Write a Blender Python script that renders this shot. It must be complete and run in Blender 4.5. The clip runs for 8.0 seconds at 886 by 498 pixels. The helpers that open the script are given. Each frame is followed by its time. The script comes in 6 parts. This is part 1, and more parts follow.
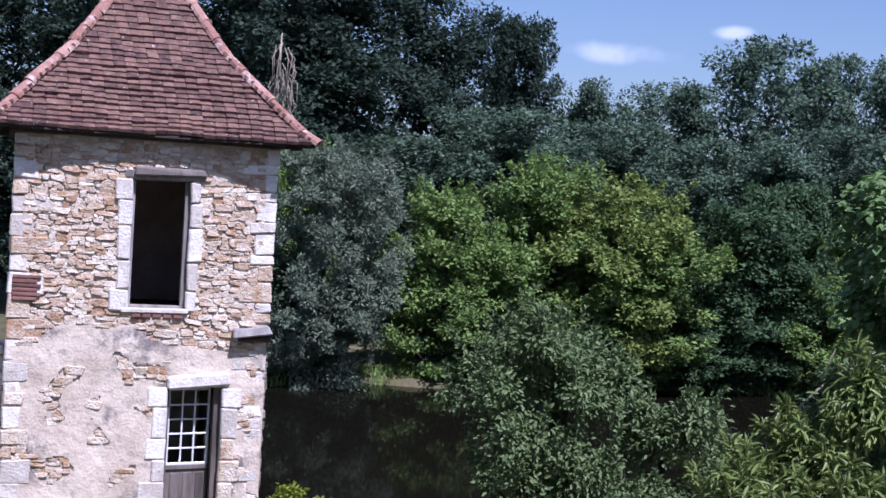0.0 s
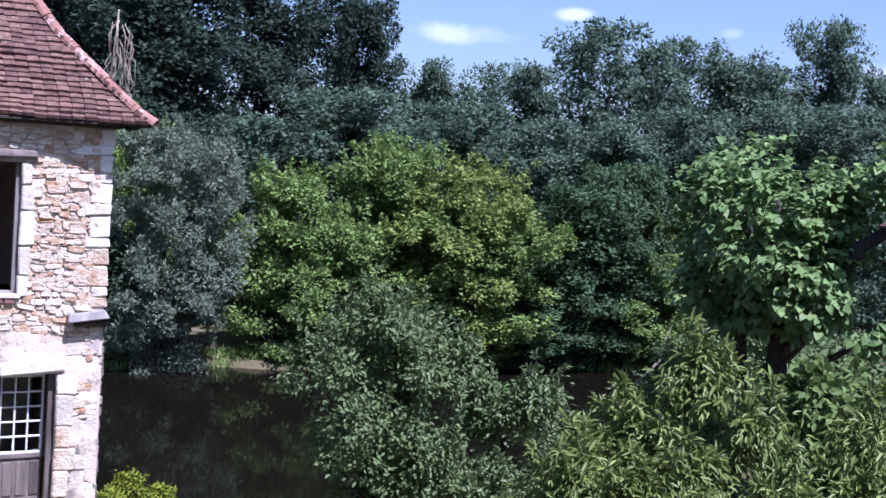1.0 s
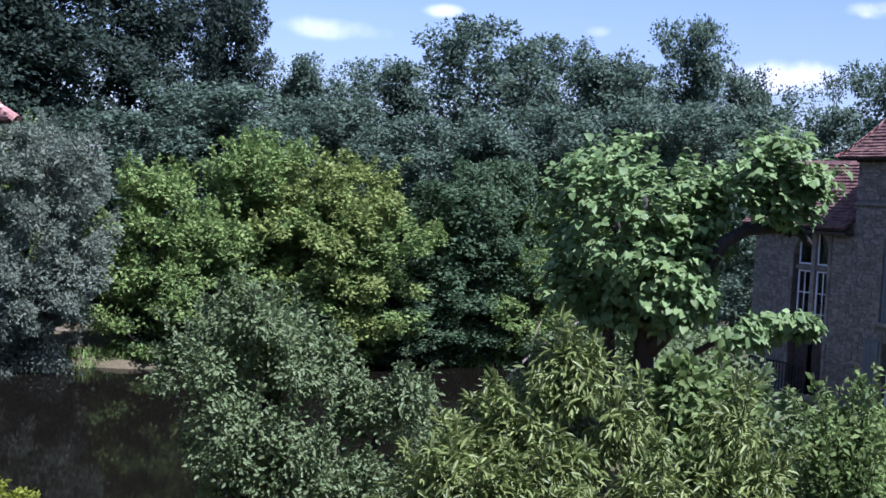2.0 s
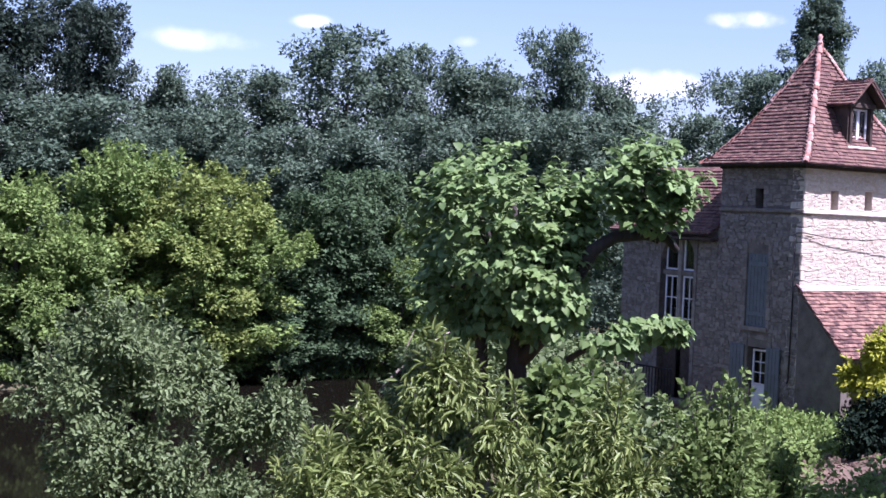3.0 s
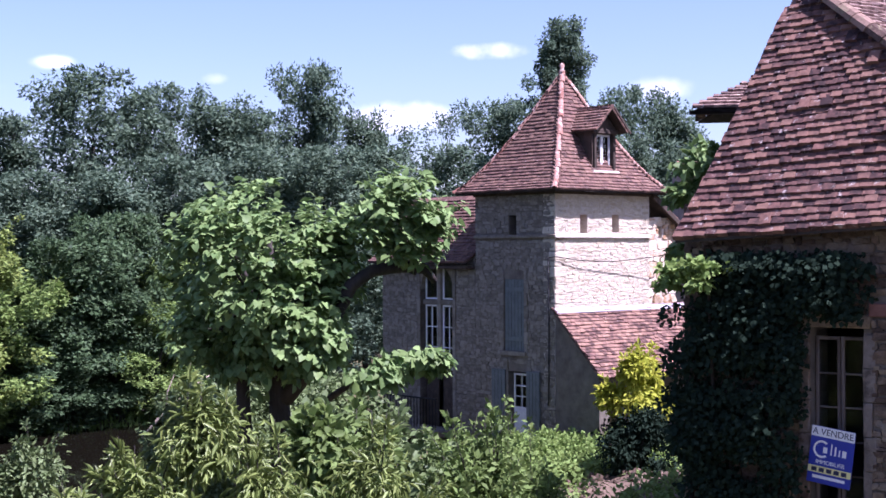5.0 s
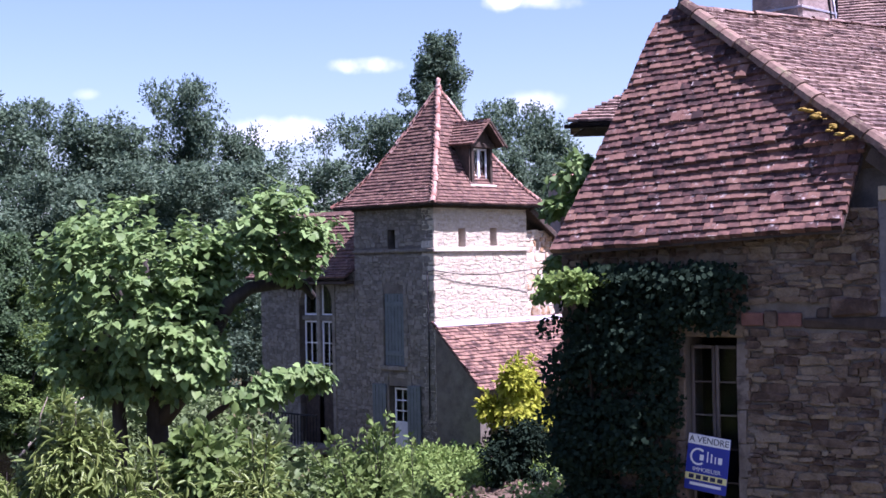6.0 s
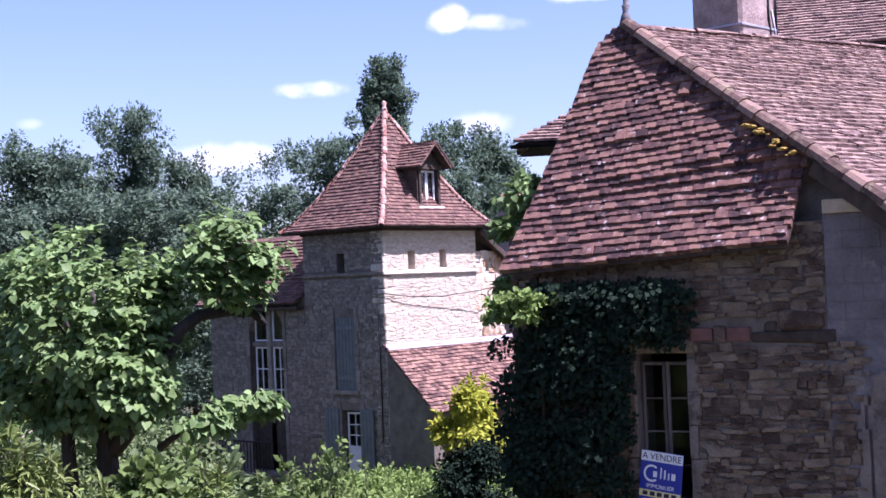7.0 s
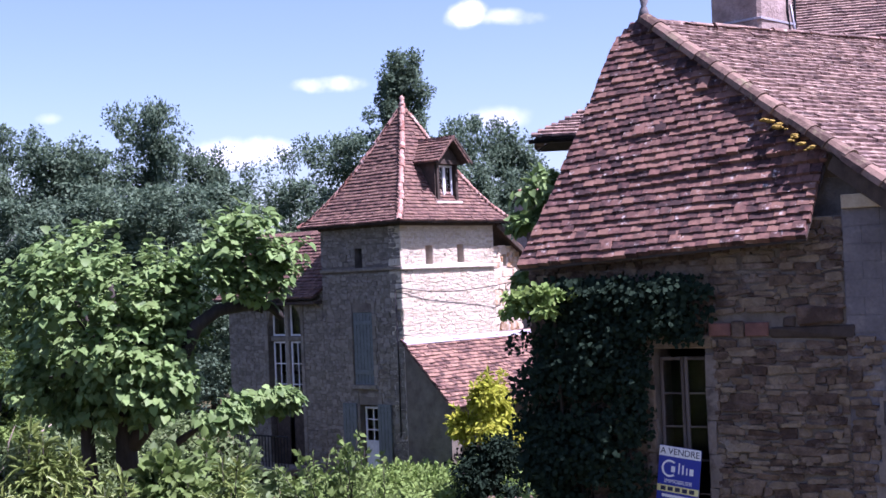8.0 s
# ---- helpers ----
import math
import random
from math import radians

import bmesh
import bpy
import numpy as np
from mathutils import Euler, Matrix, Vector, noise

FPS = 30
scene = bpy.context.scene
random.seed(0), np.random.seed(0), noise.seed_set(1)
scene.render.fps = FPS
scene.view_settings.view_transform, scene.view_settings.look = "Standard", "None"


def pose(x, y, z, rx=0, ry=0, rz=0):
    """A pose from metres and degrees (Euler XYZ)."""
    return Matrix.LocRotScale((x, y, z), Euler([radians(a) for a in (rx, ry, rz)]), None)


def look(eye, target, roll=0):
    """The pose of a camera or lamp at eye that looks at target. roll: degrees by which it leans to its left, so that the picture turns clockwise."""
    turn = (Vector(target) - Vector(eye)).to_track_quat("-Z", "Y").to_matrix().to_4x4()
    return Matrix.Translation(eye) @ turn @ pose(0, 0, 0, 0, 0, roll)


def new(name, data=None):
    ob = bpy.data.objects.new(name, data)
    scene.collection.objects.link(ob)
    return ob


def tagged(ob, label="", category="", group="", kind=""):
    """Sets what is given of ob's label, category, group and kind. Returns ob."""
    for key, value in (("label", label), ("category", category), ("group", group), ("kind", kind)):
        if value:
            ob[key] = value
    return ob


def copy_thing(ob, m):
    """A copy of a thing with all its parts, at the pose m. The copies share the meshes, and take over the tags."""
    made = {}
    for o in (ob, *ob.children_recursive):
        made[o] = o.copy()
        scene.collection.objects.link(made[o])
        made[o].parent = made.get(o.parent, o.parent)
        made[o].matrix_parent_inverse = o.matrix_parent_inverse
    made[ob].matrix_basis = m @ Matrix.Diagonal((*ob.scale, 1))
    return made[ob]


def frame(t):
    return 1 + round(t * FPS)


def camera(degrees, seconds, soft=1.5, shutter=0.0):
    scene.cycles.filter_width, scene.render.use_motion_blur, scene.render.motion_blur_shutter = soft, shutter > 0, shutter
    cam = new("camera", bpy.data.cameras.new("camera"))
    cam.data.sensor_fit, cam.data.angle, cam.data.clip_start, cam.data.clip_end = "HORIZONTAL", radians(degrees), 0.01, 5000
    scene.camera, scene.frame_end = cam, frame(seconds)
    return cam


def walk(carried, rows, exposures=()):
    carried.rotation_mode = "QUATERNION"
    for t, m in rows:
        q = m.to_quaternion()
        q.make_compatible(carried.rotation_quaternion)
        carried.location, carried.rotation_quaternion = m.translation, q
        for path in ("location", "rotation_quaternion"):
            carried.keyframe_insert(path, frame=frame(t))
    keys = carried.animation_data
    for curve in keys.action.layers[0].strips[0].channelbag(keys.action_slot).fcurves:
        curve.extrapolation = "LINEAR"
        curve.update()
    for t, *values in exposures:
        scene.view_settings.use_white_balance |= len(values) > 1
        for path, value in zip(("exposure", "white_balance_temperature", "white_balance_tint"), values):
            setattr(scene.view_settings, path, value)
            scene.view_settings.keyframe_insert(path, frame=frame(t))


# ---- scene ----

cam = camera(35.69, 8.0, soft=1.6)
EYE = 5.7
# seconds, x, y, rise, heading to the right, look up, lean to the right
ROWS = [
    (0.0, 0.000, -0.000, 0.000, 0.00, -1.88, -3.47),
    (0.5, 0.037, -0.001, 0.028, 3.27, -2.24, -3.42),
    (1.0, 0.044, 0.063, 0.016, 6.50, -2.34, -3.34),
    (1.5, 0.051, 0.100, 0.027, 9.31, -2.37, -3.36),
    (3.0, 0.130, 0.337, 0.045, 17.18, -1.52, -2.47),
    (3.5, 0.189, 0.487, 0.077, 20.10, -0.98, -1.80),
    (4.0, 0.210, 0.509, 0.076, 22.46, -0.56, -1.64),
    (4.5, 0.247, 0.551, 0.079, 24.78, -0.16, -1.02),
    (5.0, 0.267, 0.581, 0.083, 27.14, 0.09, 0.22),
    (6.5, 0.285, 0.611, 0.104, 33.81, 0.95, 1.65),
    (7.0, 0.301, 0.618, 0.105, 34.30, 1.47, 2.44),
    (7.5, 0.293, 0.616, 0.101, 34.12, 1.42, 2.22),
    (8.0, 0.289, 0.608, 0.109, 33.56, 1.28, 2.42),
]
walk(cam, [(t, pose(x, y, EYE + z, 90 + up, 0, -head) @ pose(0, 0, 0, 0, 0, -lean)) for t, x, y, z, head, up, lean in ROWS],
     exposures=[(0.0, 0.55, 5230, 30), (0.5, 0.84, 5200, 31), (1.7, 1.0, 5150, 33), (3.2, 1.32, 5500, 42), (8.0, 1.38, 5560, 42)])

# ---- sky, sun ----
SUN_AZ, SUN_EL = 148.0, 59.0


def compass(a):
    return Vector((math.sin(radians(a)), math.cos(radians(a)), 0))


def make_sky():
    world = bpy.data.worlds.new("sky")
    scene.world = world
    world.use_nodes = True
    nt = world.node_tree
    nt.nodes.clear()
    out = nt.nodes.new("ShaderNodeOutputWorld")
    bg = nt.nodes.new("ShaderNodeBackground")
    sky = nt.nodes.new("ShaderNodeTexSky")
    sky.sky_type = "NISHITA"
    sky.sun_disc = False
    sky.sun_elevation = radians(SUN_EL)
    sky.sun_rotation = radians(SUN_AZ)
    sky.air_density, sky.dust_density, sky.ozone_density = 1.0, 0.9, 1.8
    bg.inputs["Strength"].default_value = 0.071
    geo = nt.nodes.new("ShaderNodeTexCoord")
    warp = nt.nodes.new("ShaderNodeTexNoise")
    warp.inputs["Scale"].default_value = 26.0
    warp.inputs["Detail"].default_value = 7.0
    nt.links.new(geo.outputs["Generated"], warp.inputs["Vector"])
    total = None
    # small fair-weather clouds: heading, height, half width, half height (degrees), density
    clouds = [(11.4, 7.6, 0.9, 0.3, 0.4), (6.8, 6.6, 2.6, 0.5, 0.3), (17.6, 7.1, 0.8, 0.3, 0.25), (25.6, 5.6, 2.4, 0.8, 0.6),
              (29.0, 8.3, 1.6, 0.5, 0.85), (35.9, 6.6, 1.8, 0.6, 0.3), (34.9, 10.9, 1.0, 0.65, 0.9), (36.7, 10.7, 1.5, 0.45, 0.5),
              (40.5, 11.8, 2.2, 0.5, 0.7), (17.0, 4.9, 3.0, 0.4, 0.2)]

    def node(op, a, b=None):
        n = nt.nodes.new("ShaderNodeMath")
        n.operation = op
        for i, v in enumerate((a, b)):
            if v is None:
                continue
            if isinstance(v, (int, float)):
                n.inputs[i].default_value = v
            else:
                nt.links.new(v, n.inputs[i])
        return n.outputs[0]

    def dot(vec):
        n = nt.nodes.new("ShaderNodeVectorMath")
        n.operation = "DOT_PRODUCT"
        nt.links.new(geo.outputs["Generated"], n.inputs[0])
        n.inputs[1].default_value = vec
        return n.outputs["Value"]

    for head, high, wide, tall, dense in clouds:
        side = compass(head + 90)
        mid = compass(head) * math.cos(radians(high)) + Vector((0, 0, math.sin(radians(high))))
        up = side.cross(mid)
        a = node("DIVIDE", dot(side), radians(wide))
        b = node("DIVIDE", dot(up), radians(tall))
        rr = node("ADD", node("MULTIPLY", a, a), node("MULTIPLY", b, b))
        front = node("GREATER_THAN", dot(mid), 0.5)
        m = node("MULTIPLY", node("SUBTRACT", 1.0, rr), 0.75)
        m = node("ADD", m, node("MULTIPLY", node("SUBTRACT", warp.outputs["Fac"], 0.47), 2.8))
        m = node("MULTIPLY", node("POWER", node("MAXIMUM", node("MINIMUM", m, 1.0), 0.0), 1.5), dense)
        m = node("MULTIPLY", node("MULTIPLY", m, node("MAXIMUM", node("MINIMUM", node("MULTIPLY", node("SUBTRACT", 1.9, rr), 0.7), 1.0), 0.0)), front)
        total = m if total is None else node("MAXIMUM", total, m)
    mix = nt.nodes.new("ShaderNodeMix")
    mix.data_type = "RGBA"
    mix.inputs["B"].default_value = (14, 13.6, 13.8, 1)
    nt.links.new(total, mix.inputs["Factor"])
    nt.links.new(sky.outputs["Color"], mix.inputs["A"])
    nt.links.new(mix.outputs["Result"], bg.inputs["Color"])
    nt.links.new(bg.outputs[0], out.inputs[0])


make_sky()
sun_data = bpy.data.lights.new("sun", "SUN")
sun_data.energy, sun_data.angle, sun_data.color = 5.0, radians(0.53), (1.0, 0.955, 0.9)
sun = new("sun", sun_data)
sun_from = compass(SUN_AZ) * math.cos(radians(SUN_EL)) + Vector((0, 0, math.sin(radians(SUN_EL))))
sun.matrix_world = look(sun_from * 200, (0, 0, 0))


# ---- materials ----
def material(name, dark, light, scale=6.0, rough=0.85, bump=0.3, vary=0.25, fine=60.0, stain=None, stain_scale=1.3, stain_at=0.56,
             metal=0.0, translucent=0.0, hue=0.0, relief=0.02, stretch=(1, 1, 1), specular=0.3):
    """A surface with grain at two scales, change from piece to piece and, where given, stains."""
    m = bpy.data.materials.new(name)
    m.use_nodes = True
    nt = m.node_tree
    N, Lk = nt.nodes, nt.links
    bsdf = N["Principled BSDF"]
    mp = N.new("ShaderNodeMapping")
    mp.inputs["Scale"].default_value = stretch
    info = N.new("ShaderNodeObjectInfo")
    geo = N.new("ShaderNodeNewGeometry")
    Lk.new(geo.outputs["Position"], mp.inputs["Vector"])
    add = N.new("ShaderNodeMath")
    add.operation = "ADD"
    Lk.new(info.outputs["Random"], add.inputs[0])
    Lk.new(geo.outputs["Random Per Island"], add.inputs[1])
    rnd = N.new("ShaderNodeMath")
    rnd.operation = "FRACT"
    Lk.new(add.outputs[0], rnd.inputs[0])
    off = N.new("ShaderNodeVectorMath")
    off.operation = "ADD"
    sc = N.new("ShaderNodeMath")
    sc.operation = "MULTIPLY"
    sc.inputs[1].default_value = 37.0 if vary else 0.0
    Lk.new(rnd.outputs[0], sc.inputs[0])
    Lk.new(mp.outputs[0], off.inputs[0])
    Lk.new(sc.outputs[0], off.inputs[1])
    big = N.new("ShaderNodeTexNoise")
    big.inputs["Scale"].default_value = scale
    big.inputs["Detail"].default_value = 6
    big.inputs["Roughness"].default_value = 0.62
    Lk.new(off.outputs[0], big.inputs["Vector"])
    small = N.new("ShaderNodeTexNoise")
    small.inputs["Scale"].default_value = fine
    small.inputs["Detail"].default_value = 4
    Lk.new(off.outputs[0], small.inputs["Vector"])
    ramp = N.new("ShaderNodeMapRange")
    ramp.inputs["From Min"].default_value, ramp.inputs["From Max"].default_value = 0.3, 0.7
    Lk.new(big.outputs["Fac"], ramp.inputs["Value"])
    shift = N.new("ShaderNodeMath")
    shift.operation = "MULTIPLY_ADD"
    shift.inputs[1].default_value = vary * 1.6
    shift.inputs[2].default_value = -0.8 * vary
    Lk.new(rnd.outputs[0], shift.inputs[0])
    fac = N.new("ShaderNodeMath")
    fac.operation = "ADD"
    fac.use_clamp = True
    Lk.new(ramp.outputs[0], fac.inputs[0])
    Lk.new(shift.outputs[0], fac.inputs[1])
    mix = N.new("ShaderNodeMix")
    mix.data_type = "RGBA"
    mix.inputs["A"].default_value, mix.inputs["B"].default_value = (*dark, 1), (*light, 1)
    Lk.new(fac.outputs[0], mix.inputs["Factor"])
    colour = mix.outputs["Result"]
    if stain:
        st = N.new("ShaderNodeTexNoise")
        st.inputs["Scale"].default_value = stain_scale
        st.inputs["Detail"].default_value = 9
        st.inputs["Roughness"].default_value = 0.7
        Lk.new(mp.outputs[0] if stain_scale < 8 else off.outputs[0], st.inputs["Vector"])
        sr = N.new("ShaderNodeMapRange")
        sr.inputs["From Min"].default_value, sr.inputs["From Max"].default_value = stain_at, stain_at + 0.1
        Lk.new(st.outputs["Fac"], sr.inputs["Value"])
        mx = N.new("ShaderNodeMix")
        mx.data_type = "RGBA"
        mx.inputs["B"].default_value = (*stain, 1)
        Lk.new(sr.outputs[0], mx.inputs["Factor"])
        Lk.new(colour, mx.inputs["A"])
        colour = mx.outputs["Result"]
    hsv = N.new("ShaderNodeHueSaturation")
    grain = N.new("ShaderNodeMapRange")
    grain.inputs["To Min"].default_value, grain.inputs["To Max"].default_value = 0.75, 1.25
    Lk.new(small.outputs["Fac"], grain.inputs["Value"])
    Lk.new(grain.outputs[0], hsv.inputs["Value"])
    if hue:
        hm = N.new("ShaderNodeMapRange")
        hm.inputs["To Min"].default_value, hm.inputs["To Max"].default_value = 0.5 - hue, 0.5 + hue
        Lk.new(rnd.outputs[0], hm.inputs["Value"])
        Lk.new(hm.outputs[0], hsv.inputs["Hue"])
    Lk.new(colour, hsv.inputs["Color"])
    Lk.new(hsv.outputs[0], bsdf.inputs["Base Color"])
    bsdf.inputs["Roughness"].default_value = rough
    bsdf.inputs["Metallic"].default_value = metal
    bsdf.inputs["Specular IOR Level"].default_value = specular
    if bump:
        bp = N.new("ShaderNodeBump")
        bp.inputs["Strength"].default_value = bump
        bp.inputs["Distance"].default_value = relief
        Lk.new(small.outputs["Fac"], bp.inputs["Height"])
        Lk.new(bp.outputs[0], bsdf.inputs["Normal"])
    if translucent:
        tr = N.new("ShaderNodeBsdfTranslucent")
        Lk.new(hsv.outputs[0], tr.inputs["Color"])
        ms = N.new("ShaderNodeMixShader")
        ms.inputs[0].default_value = translucent
        Lk.new(bsdf.outputs[0], ms.inputs[1])
        Lk.new(tr.outputs[0], ms.inputs[2])
        Lk.new(ms.outputs[0], N["Material Output"].inputs["Surface"])
    return m


def leaf_material(name, dark, light, rough=0.6, translucent=0.3, specular=0.14):
    return material(name, dark, light, scale=0.35, rough=rough, bump=0, vary=0.45, fine=9.0, translucent=translucent, hue=0.012, specular=specular)


M = {}
M["tile"] = material("clay_tile", (0.055, 0.031, 0.025), (0.205, 0.113, 0.086), scale=5, vary=0.32, fine=45, stain=(0.5, 0.43, 0.4), stain_scale=12.0, stain_at=0.605, hue=0.008)
M["tile_old"] = material("weathered_clay_tile", (0.036, 0.021, 0.019), (0.2, 0.1, 0.078), scale=7, vary=0.62, fine=45, stain=(0.42, 0.36, 0.33), stain_scale=8.0, stain_at=0.585, hue=0.014)
M["tile_grey"] = material("lichened_clay_tile", (0.07, 0.045, 0.038), (0.29, 0.19, 0.155), scale=6, vary=0.4, fine=45, stain=(0.46, 0.41, 0.34), stain_scale=12.0, stain_at=0.58, hue=0.01)
M["tile_mottled"] = material("mottled_sunlit_clay_tile", (0.06, 0.034, 0.027), (0.25, 0.14, 0.105), scale=6, vary=0.65, fine=45, stain=(0.45, 0.38, 0.34), stain_scale=8.0, stain_at=0.62, hue=0.012)
M["hip_tile"] = material("orange_clay_hip_tile", (0.22, 0.1, 0.072), (0.38, 0.22, 0.17), scale=4, vary=0.8, fine=40, stain=(0.5, 0.38, 0.33), stain_scale=5, stain_at=0.52)
M["hip_old"] = material("mossy_brown_hip_tile", (0.075, 0.045, 0.034), (0.23, 0.15, 0.112), scale=8, vary=0.8, fine=40, stain=(0.2, 0.17, 0.1), stain_scale=7, stain_at=0.55)
M["under"] = material("dark_roof_boarding", (0.03, 0.024, 0.02), (0.06, 0.045, 0.035), scale=5)
M["stone_warm"] = material("cream_and_ochre_rubble", (0.4, 0.26, 0.14), (0.72, 0.63, 0.52), scale=5.0, vary=0.5, fine=30, bump=0.9, hue=0.008, relief=0.03)
M["stone_white"] = material("dressed_white_limestone", (0.5, 0.44, 0.37), (0.8, 0.75, 0.68), scale=3.5, vary=0.6, fine=26, bump=0.8, stain=(0.4, 0.33, 0.27), stain_scale=3.0, stain_at=0.6)
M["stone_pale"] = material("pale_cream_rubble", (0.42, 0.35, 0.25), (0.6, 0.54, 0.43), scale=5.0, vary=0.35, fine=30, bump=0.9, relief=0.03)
# limestone copy toned darker for walls that lie in shade
M["stone_shade"] = material("shade_toned_limestone_rubble", (0.14, 0.12, 0.095), (0.28, 0.25, 0.205), scale=5.0, vary=0.45, fine=30, bump=0.9, relief=0.03)
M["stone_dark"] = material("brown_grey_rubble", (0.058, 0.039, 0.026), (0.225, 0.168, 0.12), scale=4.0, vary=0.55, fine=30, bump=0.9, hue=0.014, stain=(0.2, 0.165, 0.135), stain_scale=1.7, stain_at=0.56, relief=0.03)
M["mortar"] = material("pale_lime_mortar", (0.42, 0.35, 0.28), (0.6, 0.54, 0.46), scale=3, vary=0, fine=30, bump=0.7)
# mortar copy with the walls' shade put into its colour
M["mortar_dark"] = material("shade_toned_lime_mortar", (0.1, 0.084, 0.066), (0.19, 0.165, 0.135), scale=3, vary=0, fine=30, bump=0.7)
M["render"] = material("stained_lime_render", (0.46, 0.37, 0.28), (0.74, 0.63, 0.5), scale=1.9, vary=0, fine=26, bump=0.6, stain=(0.22, 0.19, 0.17), stain_scale=1.5, stain_at=0.52)
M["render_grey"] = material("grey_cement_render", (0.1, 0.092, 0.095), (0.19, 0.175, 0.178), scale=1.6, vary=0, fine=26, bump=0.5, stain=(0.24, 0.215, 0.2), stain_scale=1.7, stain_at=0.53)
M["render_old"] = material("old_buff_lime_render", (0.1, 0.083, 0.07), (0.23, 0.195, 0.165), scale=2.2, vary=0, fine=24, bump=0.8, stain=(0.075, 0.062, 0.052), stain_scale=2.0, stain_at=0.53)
M["brick"] = material("red_brick", (0.13, 0.062, 0.05), (0.24, 0.12, 0.095), scale=5, vary=0.6)
M["wood_grey"] = material("weathered_grey_oak", (0.14, 0.12, 0.11), (0.34, 0.31, 0.29), scale=7, vary=0.3, fine=55, stretch=(1, 1, 0.15))
M["wood_brown"] = material("grey_brown_door_wood", (0.075, 0.06, 0.052), (0.19, 0.16, 0.14), scale=7, vary=0.3, fine=55, stretch=(1, 1, 0.15))
M["wood_dark"] = material("dark_old_timber", (0.035, 0.026, 0.02), (0.085, 0.062, 0.048), scale=7, vary=0.3, fine=55)
M["wood_pale"] = material("pale_new_pine", (0.3, 0.24, 0.15), (0.42, 0.35, 0.24), scale=7, vary=0.3)
M["paint_white"] = material("flaking_white_paint", (0.6, 0.6, 0.6), (0.78, 0.78, 0.77), scale=9, vary=0.2, rough=0.55, bump=0.15)
M["paint_grey"] = material("grey_green_shutter_paint", (0.1, 0.118, 0.115), (0.15, 0.168, 0.165), scale=5, vary=0.2, rough=0.6, bump=0.15)
M["zinc"] = material("zinc_flashing", (0.3, 0.29, 0.33), (0.42, 0.41, 0.46), scale=3, vary=0.1, rough=0.5, metal=0.3, bump=0.1)
M["iron"] = material("dark_iron", (0.012, 0.012, 0.014), (0.035, 0.033, 0.035), scale=8, vary=0.1, rough=0.5, metal=0.6, bump=0.1)
# room gloom put into the colour, so that windows look dark
M["inside"] = material("gloom_toned_room_walls", (0.05, 0.045, 0.042), (0.1, 0.09, 0.085), scale=2, vary=0)
M["chimney"] = material("pinkish_chimney_render", (0.2, 0.15, 0.13), (0.37, 0.29, 0.26), scale=4, vary=0, fine=22, bump=0.9, stain=(0.3, 0.24, 0.22), stain_scale=3, stain_at=0.57)
M["bark"] = material("dark_bark", (0.02, 0.017, 0.014), (0.055, 0.046, 0.038), scale=5, vary=0.2, fine=25, bump=0.9, stretch=(1, 1, 0.3))
M["bark_pale"] = material("bleached_dead_bark", (0.2, 0.16, 0.12), (0.42, 0.35, 0.27), scale=5, vary=0.2, fine=25, bump=0.9)
M["soil"] = material("grassy_earth", (0.045, 0.05, 0.02), (0.12, 0.1, 0.05), scale=0.6, vary=0, fine=7, bump=0.8, relief=0.06, stain=(0.2, 0.17, 0.12), stain_scale=0.25, stain_at=0.6)
M["rubble"] = material("reddish_rubble", (0.06, 0.041, 0.027), (0.16, 0.112, 0.077), scale=3, vary=0.9, fine=25, bump=0.7)
M["leaf_far"] = leaf_material("dark_oak_foliage", (0.05, 0.086, 0.055), (0.135, 0.192, 0.118))
M["leaf_blue"] = leaf_material("blue_green_poplar_foliage", (0.018, 0.033, 0.022), (0.055, 0.082, 0.052), rough=0.55)
M["leaf_mid"] = leaf_material("fresh_green_foliage", (0.1, 0.165, 0.042), (0.25, 0.345, 0.095), translucent=0.3)
M["leaf_yellow"] = leaf_material("yellow_green_foliage", (0.12, 0.165, 0.035), (0.27, 0.34, 0.09), translucent=0.3)
M["leaf_willow"] = leaf_material("silvery_willow_foliage", (0.09, 0.118, 0.078), (0.21, 0.255, 0.165), rough=0.5)
M["leaf_catalpa"] = leaf_material("large_soft_green_leaves", (0.08, 0.148, 0.046), (0.25, 0.35, 0.125), rough=0.5, translucent=0.3)
M["leaf_shrub"] = leaf_material("glossy_dark_shrub_leaves", (0.07, 0.112, 0.04), (0.19, 0.25, 0.1), rough=0.5, specular=0.2)
M["leaf_long"] = leaf_material("long_olive_green_leaves", (0.095, 0.145, 0.035), (0.255, 0.31, 0.09), rough=0.4, specular=0.25)
M["leaf_elder"] = leaf_material("mid_green_pointed_leaves", (0.065, 0.11, 0.03), (0.18, 0.25, 0.07))
# near-black leaf colour with deep shade put into it
M["leaf_ivy"] = leaf_material("shade_toned_creeper_leaves", (0.012, 0.023, 0.015), (0.022, 0.038, 0.023), rough=0.8, specular=0.04, translucent=0.1)
M["leaf_alder"] = leaf_material("deep_green_alder_foliage", (0.032, 0.063, 0.03), (0.1, 0.158, 0.066))
M["leaf_gold"] = leaf_material("golden_yellow_leaves", (0.27, 0.3, 0.03), (0.5, 0.52, 0.07), translucent=0.4)
M["leaf_lime"] = leaf_material("lime_green_ground_leaves", (0.141, 0.176, 0.018), (0.282, 0.334, 0.044), translucent=0.35)
M["lichen"] = material("mustard_lichen", (0.2, 0.13, 0.02), (0.34, 0.24, 0.05), scale=20, vary=0.3)


